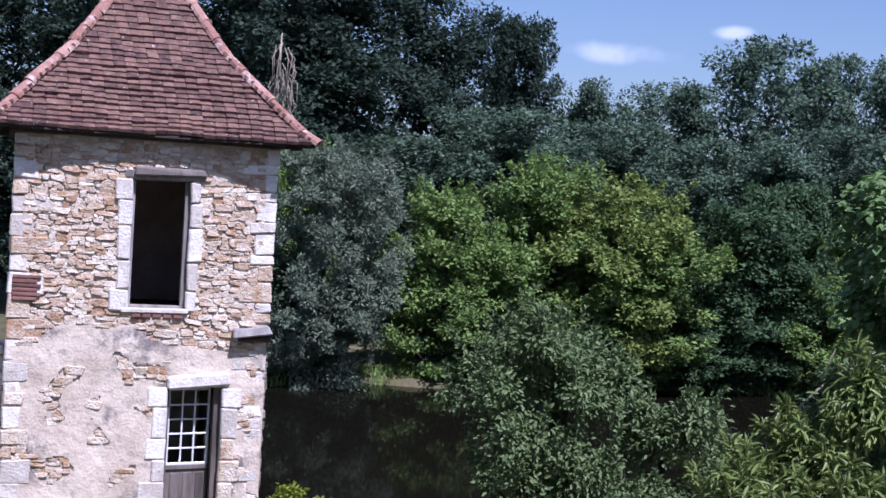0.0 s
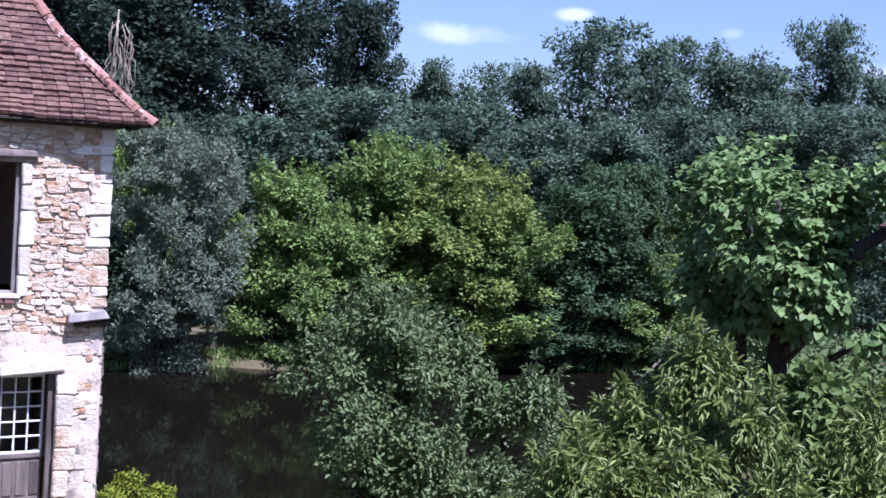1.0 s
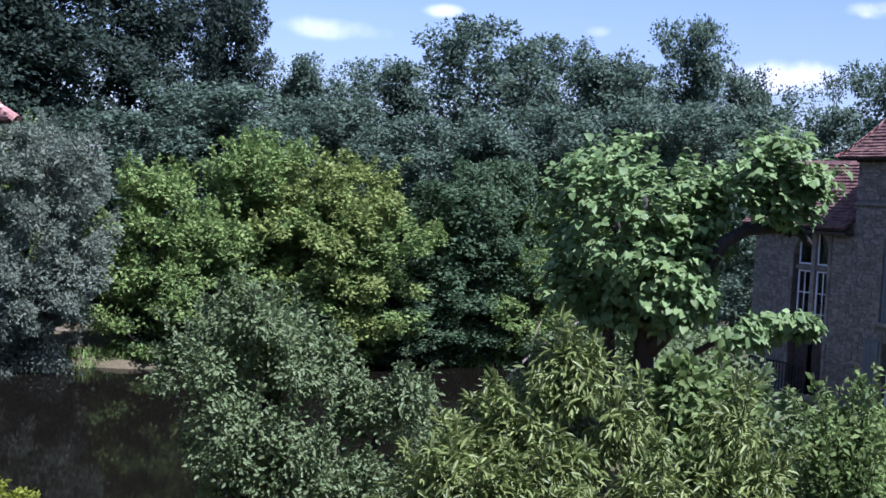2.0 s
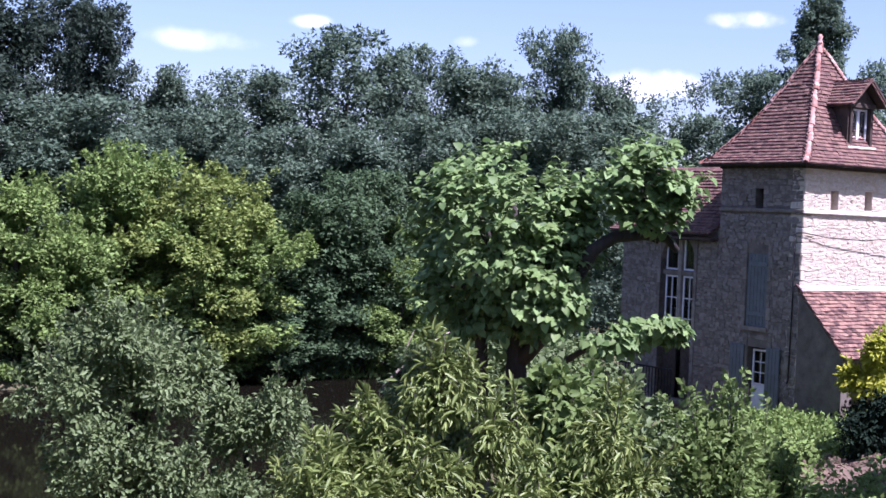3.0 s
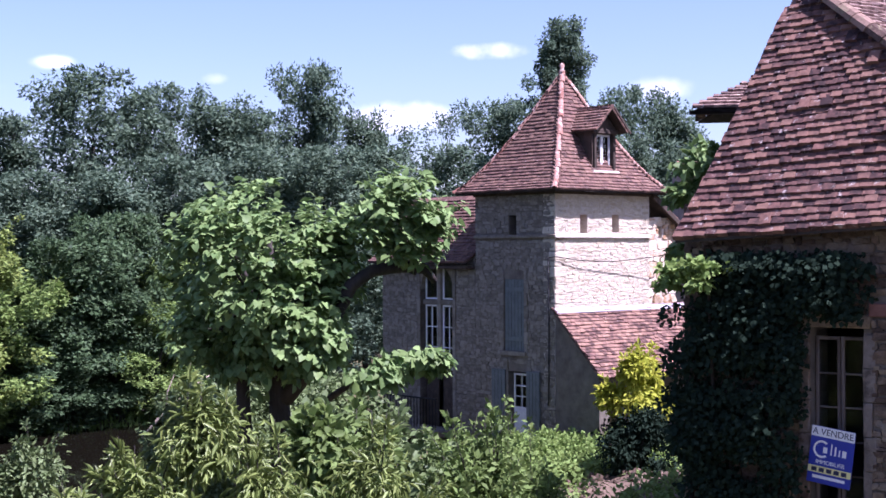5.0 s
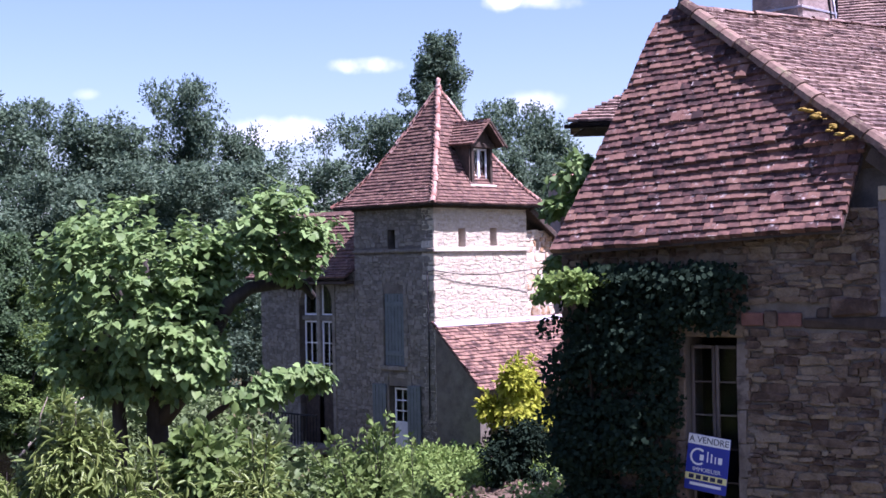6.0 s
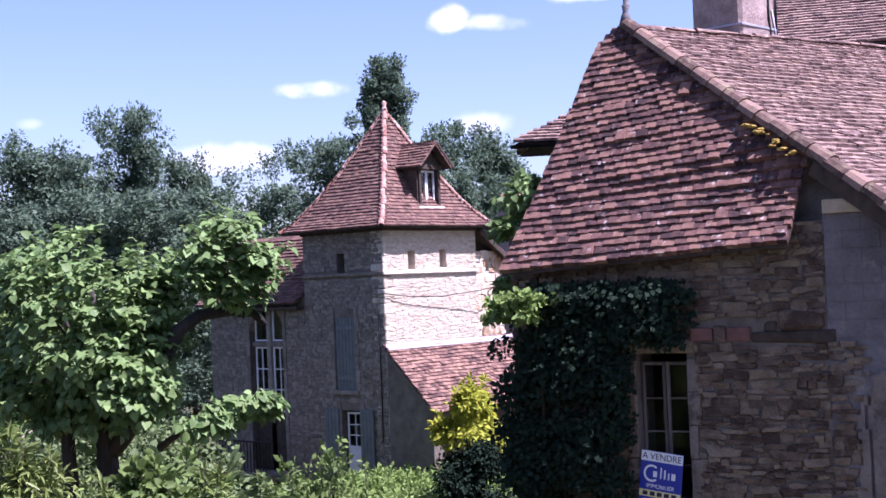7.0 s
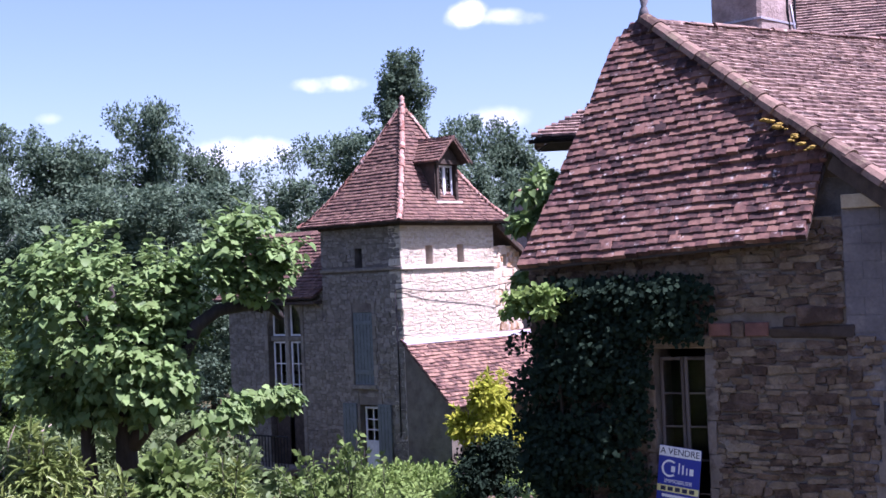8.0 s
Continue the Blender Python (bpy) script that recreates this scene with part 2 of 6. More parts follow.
def glass_material():
    m = bpy.data.materials.new("old_window_glass")
    m.use_nodes = True
    b = m.node_tree.nodes["Principled BSDF"]
    b.inputs["Base Color"].default_value = (0.9, 0.95, 0.95, 1)
    b.inputs["Roughness"].default_value = 0.03
    b.inputs["Transmission Weight"].default_value = 1.0
    b.inputs["IOR"].default_value = 1.25
    b.inputs["Specular IOR Level"].default_value = 0.12
    return m


def water_material():
    m = bpy.data.materials.new("murky_river_water")
    m.use_nodes = True
    nt = m.node_tree
    b = nt.nodes["Principled BSDF"]
    b.inputs["Base Color"].default_value = (0.005, 0.0045, 0.003, 1)
    b.inputs["Roughness"].default_value = 0.04
    b.inputs["IOR"].default_value = 1.33
    b.inputs["Specular IOR Level"].default_value = 0.05
    co = nt.nodes.new("ShaderNodeTexCoord")
    mp = nt.nodes.new("ShaderNodeMapping")
    mp.inputs["Scale"].default_value = (0.8, 0.35, 1)
    nz = nt.nodes.new("ShaderNodeTexNoise")
    nz.inputs["Scale"].default_value = 2.2
    nz.inputs["Detail"].default_value = 5
    bp = nt.nodes.new("ShaderNodeBump")
    bp.inputs["Strength"].default_value = 0.03
    bp.inputs["Distance"].default_value = 0.05
    nt.links.new(co.outputs["Object"], mp.inputs[0])
    nt.links.new(mp.outputs[0], nz.inputs["Vector"])
    nt.links.new(nz.outputs["Fac"], bp.inputs["Height"])
    nt.links.new(bp.outputs[0], b.inputs["Normal"])
    return m


def plain(name, colour, rough=0.5):
    m = bpy.data.materials.new(name)
    m.use_nodes = True
    b = m.node_tree.nodes["Principled BSDF"]
    b.inputs["Base Color"].default_value = (*colour, 1)
    b.inputs["Roughness"].default_value = rough
    return m


M["glass"] = glass_material()
M["water"] = water_material()
M["sign_blue"] = plain("blue_sign_print", (0.02, 0.035, 0.3), 0.35)
M["sign_white"] = plain("white_sign_print", (0.75, 0.76, 0.78), 0.35)
M["sign_yellow"] = plain("pale_yellow_sign_print", (0.72, 0.68, 0.3), 0.35)
M["ink"] = plain("dark_blue_ink", (0.01, 0.012, 0.05), 0.4)


# ---- building helpers ----
def mesh_of(name, verts, faces, mat, smooth=False):
    me = bpy.data.meshes.new(name)
    me.from_pydata([tuple(v) for v in verts], [], faces)
    me.materials.append(mat)
    if smooth:
        me.polygons.foreach_set("use_smooth", [True] * len(me.polygons))
    me.update()
    return me


def part(name, data, mat=None, parent=None, label="", at=None):
    """One mesh object under a thing or a part; data: a bmesh or a mesh."""
    if isinstance(data, bmesh.types.BMesh):
        me = bpy.data.meshes.new(name)
        bmesh.ops.recalc_face_normals(data, faces=data.faces)
        data.to_mesh(me)
        data.free()
        me.materials.append(mat)
    else:
        me = data
    ob = new(name, me)
    if parent is not None:
        ob.parent = parent
    if at is not None:
        ob.matrix_basis = at
    if label:
        tagged(ob, label)
    return ob


def thing(name, m, label, category, group="", kind=""):
    ob = new(name)
    ob.matrix_basis = m
    return tagged(ob, label, category, group, kind)


def slab(bm, lo, hi, bevel=0.0, turn=None, wobble=0.0, rng=random):
    """Adds a box from corner lo to corner hi, with rounded edges, to bm."""
    lo, hi = Vector(lo), Vector(hi)
    got = bmesh.ops.create_cube(bm, size=1.0)
    vs = got["verts"]
    for v in vs:
        v.co = Vector([(lo[i] + hi[i]) / 2 + v.co[i] * (hi[i] - lo[i]) + (rng.uniform(-wobble, wobble) if wobble else 0) for i in range(3)])
        if turn is not None:
            v.co = turn @ v.co
    if bevel:
        es = list({e for v in vs for e in v.link_edges})
        bmesh.ops.bevel(bm, geom=es, offset=bevel, segments=1, affect="EDGES", profile=0.7)
    return bm


def box_part(name, lo, hi, mat, parent, bevel=0.01, label="", turn=None, wobble=0.0):
    return part(name, slab(bmesh.new(), lo, hi, bevel, turn, wobble), mat, parent, label)


def walling(x0, x1, z0, z1, y0, y1, openings=()):
    """A wall in the plane x-z between y0 and y1, with real openings (xa, xb, za, zb)."""
    bm = bmesh.new()
    xs = sorted({x0, x1, *[o[0] for o in openings], *[o[1] for o in openings]})
    zs = sorted({z0, z1, *[o[2] for o in openings], *[o[3] for o in openings]})
    nx, nz = len(xs) - 1, len(zs) - 1

    def solid(i, k):
        if not (0 <= i < nx and 0 <= k < nz):
            return False
        cx, cz = (xs[i] + xs[i + 1]) / 2, (zs[k] + zs[k + 1]) / 2
        return not any(a < cx < b and c < cz < d for a, b, c, d in openings)

    def quad(*p):
        bm.faces.new([bm.verts.new(q) for q in p])

    for i in range(nx):
        for k in range(nz):
            if not solid(i, k):
                continue
            a, b, c, d = xs[i], xs[i + 1], zs[k], zs[k + 1]
            quad((a, y0, c), (b, y0, c), (b, y0, d), (a, y0, d))
            quad((b, y1, c), (a, y1, c), (a, y1, d), (b, y1, d))
            if not solid(i - 1, k):
                quad((a, y1, c), (a, y0, c), (a, y0, d), (a, y1, d))
            if not solid(i + 1, k):
                quad((b, y0, c), (b, y1, c), (b, y1, d), (b, y0, d))
            if not solid(i, k - 1):
                quad((a, y1, c), (b, y1, c), (b, y0, c), (a, y0, c))
            if not solid(i, k + 1):
                quad((a, y0, d), (b, y0, d), (b, y1, d), (a, y1, d))
    bmesh.ops.remove_doubles(bm, verts=bm.verts, dist=1e-5)
    return bm


def stone_shapes(count, seed, mat):
    """Irregular stone faces, one unit wide and high, standing one unit out of the wall (towards -y)."""
    rng = random.Random(seed)
    out = []
    for _ in range(count):
        cut = [rng.uniform(0.03, 0.2) for _ in range(4)]
        skew = [rng.uniform(-0.16, 0.05) for _ in range(8)]
        pts = []
        for k, (sx, sz) in enumerate(((1, -1), (1, 1), (-1, 1), (-1, -1))):
            a, b = 0.5 + skew[2 * k], 0.5 + skew[2 * k + 1]
            one, two = (sx * a, sz * (b - cut[k])), (sx * (a - cut[k]), sz * b)
            pts += [one, two] if sx * sz > 0 else [two, one]
        tilt = (rng.uniform(-0.3, 0.3), rng.uniform(-0.3, 0.3))
        verts = [(x, 0.2, z) for x, z in pts] + [(x, -0.6, z) for x, z in pts] + [(x * 0.93, -1 + x * tilt[0] + z * tilt[1], z * 0.88) for x, z in pts]
        faces = [(i, (i + 1) % 8, 8 + (i + 1) % 8, 8 + i) for i in range(8)] + [(8 + i, 8 + (i + 1) % 8, 16 + (i + 1) % 8, 16 + i) for i in range(8)] + [tuple(range(16, 24))]
        out.append(mesh_of("stone", verts, faces, mat))
    return out


def join_pieces(name, pieces, parent, mat, label=""):
    """Real pieces (matrix, mesh) too many to count, as one mesh."""
    vs, fs, n = [], [], 0
    for m, me in pieces:
        co = np.empty(len(me.vertices) * 3)
        me.vertices.foreach_get("co", co)
        a = np.array(m)
        vs.append(co.reshape(-1, 3) @ a[:3, :3].T + a[:3, 3])
        fs += [tuple(i + n for i in p.vertices) for p in me.polygons]
        n += len(me.vertices)
    if not vs:
        return None
    ob = part(name, mesh_of(name, np.concatenate(vs), fs, mat), None, parent, label)
    return tagged(ob, kind="stuff")


def lay_pieces(name, many, pieces, parent, mat, limit, nearest):
    """The pieces nearest to the given place become parts of their own; the rest is joined."""
    pieces.sort(key=lambda p: (p[0].translation - Vector(nearest)).length)
    for m, me in pieces[:limit]:
        part(name, me, None, parent, at=m)
    join_pieces(many, pieces[limit:], parent, mat)


def rubble(x0, x1, z0, z1, shapes, seed, high=(0.07, 0.15), wide=(0.12, 0.34), out=0.035, openings=(), keep=None, y=0.0, gap=-0.006):
    """Courses of uneven stones on the plane y, facing -y."""
    rng = random.Random(seed)
    pieces = []
    z = z0
    while z < z1 - 0.03:
        h = min(rng.uniform(*high), z1 - z)
        x = x0 - rng.uniform(0, 0.1)
        while x < x1 - 0.03:
            w = rng.uniform(*wide) * (0.6 + 0.5 * h / high[1])
            a, b = max(x, x0), min(x + w, x1)
            for oa, ob, oc, od in openings:
                if z + h > oc and z < od:
                    if a < oa < b:
                        b = oa
                    elif a < ob < b:
                        a = ob
                    elif oa <= a and b <= ob:
                        b = a
            if b - a > 0.05:
                cx, cz = (a + b) / 2, z + h / 2 + rng.uniform(-0.022, 0.022)
                if keep is None or keep(cx, cz):
                    m = Matrix.LocRotScale((cx, y, cz), Euler((rng.gauss(0, 0.08), rng.gauss(0, 0.07), rng.gauss(0, 0.05))), (b - a - gap, out * rng.uniform(0.4, 1.5), h * rng.uniform(0.75, 1.5) - gap))
                    pieces.append((m, shapes[rng.randrange(len(shapes))]))
            x += w
        z += h
    return pieces


def quoins(parent, corners, z0, z1, mat, seed, out=0.012, other=None):
    """Dressed corner blocks; corners: (x, y, way along x, way along y)."""
    rng = random.Random(seed)
    for x, y, sx, sy in corners:
        z, long = z0, rng.random() < 0.5
        while z < z1 - 0.05:
            h = min(rng.uniform(0.13, 0.36), z1 - z)
            lx, ly = (0.46, 0.24) if long else (0.24, 0.46)
            lx *= rng.uniform(0.55, 1.15)
            xa, xb = sorted((x - sx * out, x + sx * lx))
            ya, yb = sorted((y - sy * out, y + sy * ly))
            stone = other if other and rng.random() < 0.4 else mat
            box_part("quoin", (xa, ya, z + 0.004), (xb, yb, z + h - 0.004), stone, parent, bevel=0.018, wobble=0.02)
            z += h
            long = not long


def tile_shape(mat, name="roof_tile"):
    v = [(-0.5, 0, -0.5), (0.5, 0, -0.5), (0.5, 0, 0.5), (0, 0.02, 0.53), (-0.5, 0, 0.5), (-0.48, 1, -0.5), (0.48, 1, -0.5), (0.48, 1, 0.5), (0, 1, 0.53), (-0.48, 1, 0.5)]
    f = [(0, 1, 2, 3, 4), (4, 3, 8, 9), (3, 2, 7, 8), (1, 6, 7, 2), (0, 4, 9, 5)]
    return mesh_of(name, v, f, mat)


def roof_face(parent, frm, prof, left, right, mat, seed, expose=0.11, tile_w=0.17, limit=300, nearest=(0, 0, 6), holes=(), uneven=1.0, thick=0.048, lift=None, bow=None):
    """Flat clay tiles in courses on a face. frm: x along the eave, y inwards, z up; prof: (run, height) from eave to top."""
    rng = random.Random(seed)
    shape = tile_shape(mat)
    rr, zz = [p[0] for p in prof], [p[1] for p in prof]
    arc = [0.0]
    for i in range(1, len(prof)):
        arc.append(arc[-1] + math.hypot(rr[i] - rr[i - 1], zz[i] - zz[i - 1]))
    rise = lift or (lambda x, r: 0.0)
    inset = bow or (lambda x, r: 0.0)
    # boarding below the tiles
    bm = bmesh.new()
    rows = []
    for i in range(13):
        s = 0.05 + (arc[-1] - 0.05) * i / 12
        r, z = np.interp(s, arc, rr), np.interp(s, arc, zz)
        a, b = left(r), right(r)
        rows.append([[bm.verts.new(frm @ Vector((a + (b - a) * k / 8, r + inset(a + (b - a) * k / 8, r), z - d + rise(a + (b - a) * k / 8, r)))) for k in range(9)] for d in (0.02, 0.05)])
    for i in range(12):
        for k in range(8):
            for d in (0, 1):
                q = [rows[i][d][k], rows[i][d][k + 1], rows[i + 1][d][k + 1], rows[i + 1][d][k]]
                bm.faces.new(q)
    for k in range(8):
        bm.faces.new([rows[0][0][k], rows[0][0][k + 1], rows[0][1][k + 1], rows[0][1][k]])
    for i in range(12):
        for k in (0, 8):
            bm.faces.new([rows[i][0][k], rows[i + 1][0][k], rows[i + 1][1][k], rows[i][1][k]])
    part("boarding", bm, M["under"], parent)
    pieces = []
    n = int(arc[-1] / expose)
    for j in range(n):
        s = j * arc[-1] / n
        r, z = float(np.interp(s, arc, rr)), float(np.interp(s, arc, zz))
        s2 = min(s + expose * 1.9, arc[-1])
        r2, z2 = float(np.interp(s2, arc, rr)), float(np.interp(s2, arc, zz))
        pitch = math.atan2(z2 - z, max(r2 - r, 1e-4))
        a, b = left(r), right(r)
        x = a - (0.5 if j % 2 else 0.0) * tile_w
        while x < b:
            xa, xb = max(x, a - 0.01), min(x + tile_w, b + 0.01)
            x += tile_w
            if xb - xa < 0.04:
                continue
            cx = (xa + xb) / 2
            if any(ha < cx < hb and hc < z < hd for ha, hb, hc, hd in holes):
                continue
            sag = rise(cx, r) + 0.014 * uneven * noise.noise(Vector((cx * 1.3, s * 2.0, seed))) + 0.006 * uneven * noise.noise(Vector((cx * 3.1, j * 0.9, seed)))
            slip = 0.016 * uneven * noise.noise(Vector((cx * 1.7, j * 1.3, seed + 5)))
            odd = 3.0 if rng.random() < 0.05 else 1.0
            m = frm @ Matrix.LocRotScale((cx, r + inset(cx, r) + slip - rng.uniform(0, 0.006) * odd * uneven, z + 0.045 + sag),
                                         Euler((pitch - 0.24 + rng.gauss(0, 0.012) * odd * uneven, rng.gauss(0, 0.012) * odd * uneven, rng.gauss(0, 0.01) * odd * uneven)),
                                         (xb - xa - 0.003, expose * 1.75, thick * rng.uniform(0.85, 1.25)))
            pieces.append((m, shape))
    lay_pieces("roof_tile", "tile_course", pieces, parent, mat, limit, nearest)


def half_round(mat, name="hip_tile"):
    v, f = [], []
    for k in range(2):
        for ring, rad in ((0, 1.0), (1, 0.8)):
            for i in range(7):
                a = math.pi * i / 6
                rr = rad * (1.0 - 0.12 * k)
                v.append((math.cos(a) * rr, k, math.sin(a) * rr))
    for i in range(6):
        f += [(i, i + 1, 15 + i, 14 + i), (7 + i, 21 + i, 22 + i, 8 + i), (i, 7 + i, 8 + i, i + 1)]
    return mesh_of(name, v, f, mat, smooth=False)


def hip_tiles(parent, pts, mat, radius=0.09, length=0.34, seed=0):
    """Half-round tiles, one by one, up a hip or a ridge along the points."""
    rng = random.Random(seed)
    shape = half_round(mat)
    pts = [Vector(p) for p in pts]
    arc = [0.0]
    for a, b in zip(pts, pts[1:]):
        arc.append(arc[-1] + (b - a).length)

    def at(s):
        return Vector([np.interp(s, arc, [p[i] for p in pts]) for i in range(3)])

    n = max(1, int(arc[-1] / length))
    for j in range(n):
        a, b = at(j * arc[-1] / n), at(min((j + 1.12) * arc[-1] / n, arc[-1]))
        y = (b - a).normalized()
        x = y.cross(Vector((0, 0, 1))).normalized()
        z = x.cross(y)
        m = Matrix((x, y, z)).transposed().to_4x4()
        m.translation = a + Vector((rng.gauss(0, 0.008), rng.gauss(0, 0.008), rng.gauss(0, 0.006) - radius * 0.35))
        part("hip_tile", shape, None, parent, at=m @ Matrix.Diagonal((radius * rng.uniform(0.93, 1.07), (b - a).length, radius, 1)))


def tube(points, radii, sides=7):
    """A tapered tube along points, as a bmesh."""
    bm = bmesh.new()
    pts = [Vector(p) for p in points]
    rings = []
    for i, p in enumerate(pts):
        d = (pts[min(i + 1, len(pts) - 1)] - pts[max(i - 1, 0)]).normalized()
        a = d.orthogonal().normalized()
        if rings:
            a = (last - d * last.dot(d)).normalized()
        last = a
        b = d.cross(a)
        rings.append([bm.verts.new(p + (a * math.cos(t) + b * math.sin(t)) * radii[i]) for t in [2 * math.pi * k / sides for k in range(sides)]])
    for r0, r1 in zip(rings, rings[1:]):
        for k in range(sides):
            bm.faces.new((r0[k], r0[(k + 1) % sides], r1[(k + 1) % sides], r1[k]))
    bm.faces.new(rings[0][::-1])
    bm.faces.new(rings[-1])
    for f in bm.faces:
        f.smooth = True
    return bm


def merge_tubes(list_of):
    bm = bmesh.new()
    for points, radii, sides in list_of:
        t = tube(points, radii, sides)
        me = bpy.data.meshes.new("limb")
        t.to_mesh(me)
        t.free()
        bm.from_mesh(me)
        bpy.data.meshes.remove(me)
    return bm


# leaf outlines: x across, y along, z up; flat faces folded along the middle
LEAF_QUAD = (np.array([(0, 0, 0), (0.5, 0.45, 0.1), (0, 1, 0), (-0.5, 0.45, 0.1)]), [(0, 1, 2, 3)])
LEAF_TRI = (np.array([(-0.5, 0.1, 0.05), (0.5, 0.3, -0.05), (0, 1, 0.06)]), [(0, 1, 2)])
LEAF_OVAL = (np.array([(0, 0, 0), (0.42, 0.3, 0.1), (0.36, 0.7, 0.06), (0, 1, -0.12), (-0.36, 0.7, 0.06), (-0.42, 0.3, 0.1)]), [(0, 1, 2, 3), (0, 3, 4, 5)])
LEAF_HEART = (np.array([(0, 0.1, 0), (0.3, -0.06, 0.06), (0.52, 0.2, 0.08), (0.4, 0.6, 0.0), (0, 1.05, -0.25), (-0.4, 0.6, 0.0), (-0.52, 0.2, 0.08), (-0.3, -0.06, 0.06), (0, 0.5, -0.04)]),
              [(0, 1, 2, 8), (8, 2, 3, 4), (0, 8, 6, 7), (8, 4, 5, 6)])
LEAF_LONG = (np.array([(0, 0, 0), (0.5, 0.35, 0.03), (0.4, 0.7, -0.05), (0, 1, -0.3), (-0.4, 0.7, -0.05), (-0.5, 0.35, 0.03)]), [(0, 1, 2, 3), (0, 3, 4, 5)])


def leaves_mesh(name, shape, place, normal, along, length, width, mat):
    """All leaves of one crown: places, normals and directions as arrays."""
    tv, tf = shape
    n = len(place)
    y = along / np.linalg.norm(along, axis=1, keepdims=True)
    z = normal - y * np.sum(normal * y, axis=1, keepdims=True)
    z /= np.linalg.norm(z, axis=1, keepdims=True) + 1e-9
    x = np.cross(y, z)
    v = (place[:, None, :] + x[:, None, :] * (tv[None, :, 0:1] * width[:, None, None]) + y[:, None, :] * (tv[None, :, 1:2] * length[:, None, None])
         + z[:, None, :] * (tv[None, :, 2:3] * length[:, None, None]))
    k = len(tv)
    me = bpy.data.meshes.new(name)
    me.vertices.add(n * k)
    me.vertices.foreach_set("co", v.reshape(-1))
    idx = np.concatenate([np.array(f) for f in tf])
    loops = (np.arange(n)[:, None] * k + idx[None, :]).reshape(-1)
    sizes = np.array([len(f) for f in tf])
    tot = np.tile(sizes, n)
    me.loops.add(len(loops))
    me.loops.foreach_set("vertex_index", loops.astype(np.int32))
    me.polygons.add(len(tot))
    start = np.concatenate([[0], np.cumsum(tot)[:-1]])
    me.polygons.foreach_set("loop_start", start.astype(np.int32))
    me.update(calc_edges=True)
    me.materials.append(mat)
    return me


def unit(rng, n):
    a = rng.normal(size=(n, 3))
    return a / np.linalg.norm(a, axis=1, keepdims=True)


def clump_leaves(rng, centres, radii, per, flat=0.75, droop=0.25, up=0.55, inner=0.55):
    """Leaves round clump centres: thick at the shell, thinner inside."""
    n = len(centres) * per
    c = np.repeat(centres, per, axis=0)
    r = np.repeat(radii, per)
    d = unit(rng, n)
    d[:, 2] = np.where(d[:, 2] < -0.35, -d[:, 2] * 0.6, d[:, 2])
    d /= np.linalg.norm(d, axis=1, keepdims=True)
    depth = inner + (1 - inner) * rng.random(n) ** 0.6 + rng.normal(0, 0.17, n)
    p = c + d * (r * depth)[:, None] * np.array([1, 1, flat])
    normal = d + np.array([0, 0, up]) + rng.normal(0, 0.45, (n, 3))
    along = d + rng.normal(0, 0.7, (n, 3)) - np.array([0, 0, droop])
    return p, normal, along


def crown_width(z, kind):
    """Half width of a crown, as a share, at the height share z."""
    if kind == "tall":
        return np.minimum(1.0, (1.03 - z) * 2.4) ** 0.75 * np.minimum(1.0, 0.55 + z * 1.6)
    return np.sqrt(np.maximum(0.03, 1 - np.abs(2 * z - 1) ** 2.2))


def crown_points(rng, count, size, kind="round", share=9):
    """Clump centres gathered in lobes of uneven size, in a crown whose box is size (x, y, z), standing on z = 0."""
    lobes = max(5, count // share)
    z = (np.arange(lobes) + rng.random(lobes)) / lobes * 0.94 + 0.02
    a = np.arange(lobes) * 2.4 + rng.uniform(0, 6) + rng.normal(0, 0.5, lobes)
    r = 0.5 * crown_width(z, kind) * rng.uniform(0.3, 0.8, lobes)
    mid = np.stack([np.cos(a) * r, np.sin(a) * r, z], 1) * np.array(size)
    reach = rng.uniform(0.12, 0.25, lobes) * min(size[0] * 1.15, size[2])
    pick = rng.integers(0, lobes, count)
    d = unit(rng, count) + np.array([0, 0, 0.25])
    p = mid[pick] + d * (reach[pick] * rng.uniform(0.5, 1.0, count))[:, None]
    p[:, 2] = np.clip(p[:, 2], 0.02 * size[2], size[2] * 0.985)
    return p


def soft_leaves(rng, centres, radii, per, middle, droop=0.25, up=0.5, wild=0.42):
    """Leaves scattered softly round clump centres; they face away from the crown's middle and upwards."""
    n = len(centres) * per
    c = np.repeat(centres, per, axis=0)
    r = np.repeat(radii, per)
    d = unit(rng, n) * (rng.random(n) ** 0.42 * np.where(rng.random(n) < 0.08, 1.35, 1.0))[:, None] * np.array([1, 1, 0.82])
    p = c + d * r[:, None]
    away = p - middle
    away /= np.linalg.norm(away, axis=1, keepdims=True) + 1e-9
    local = d / (np.linalg.norm(d, axis=1, keepdims=True) + 1e-9)
    normal = away * 0.55 + local * 0.75 + np.array([0, 0, up]) + rng.normal(0, wild, (n, 3))
    along = local + rng.normal(0, 0.7, (n, 3)) - np.array([0, 0, droop])
    return p, normal, along


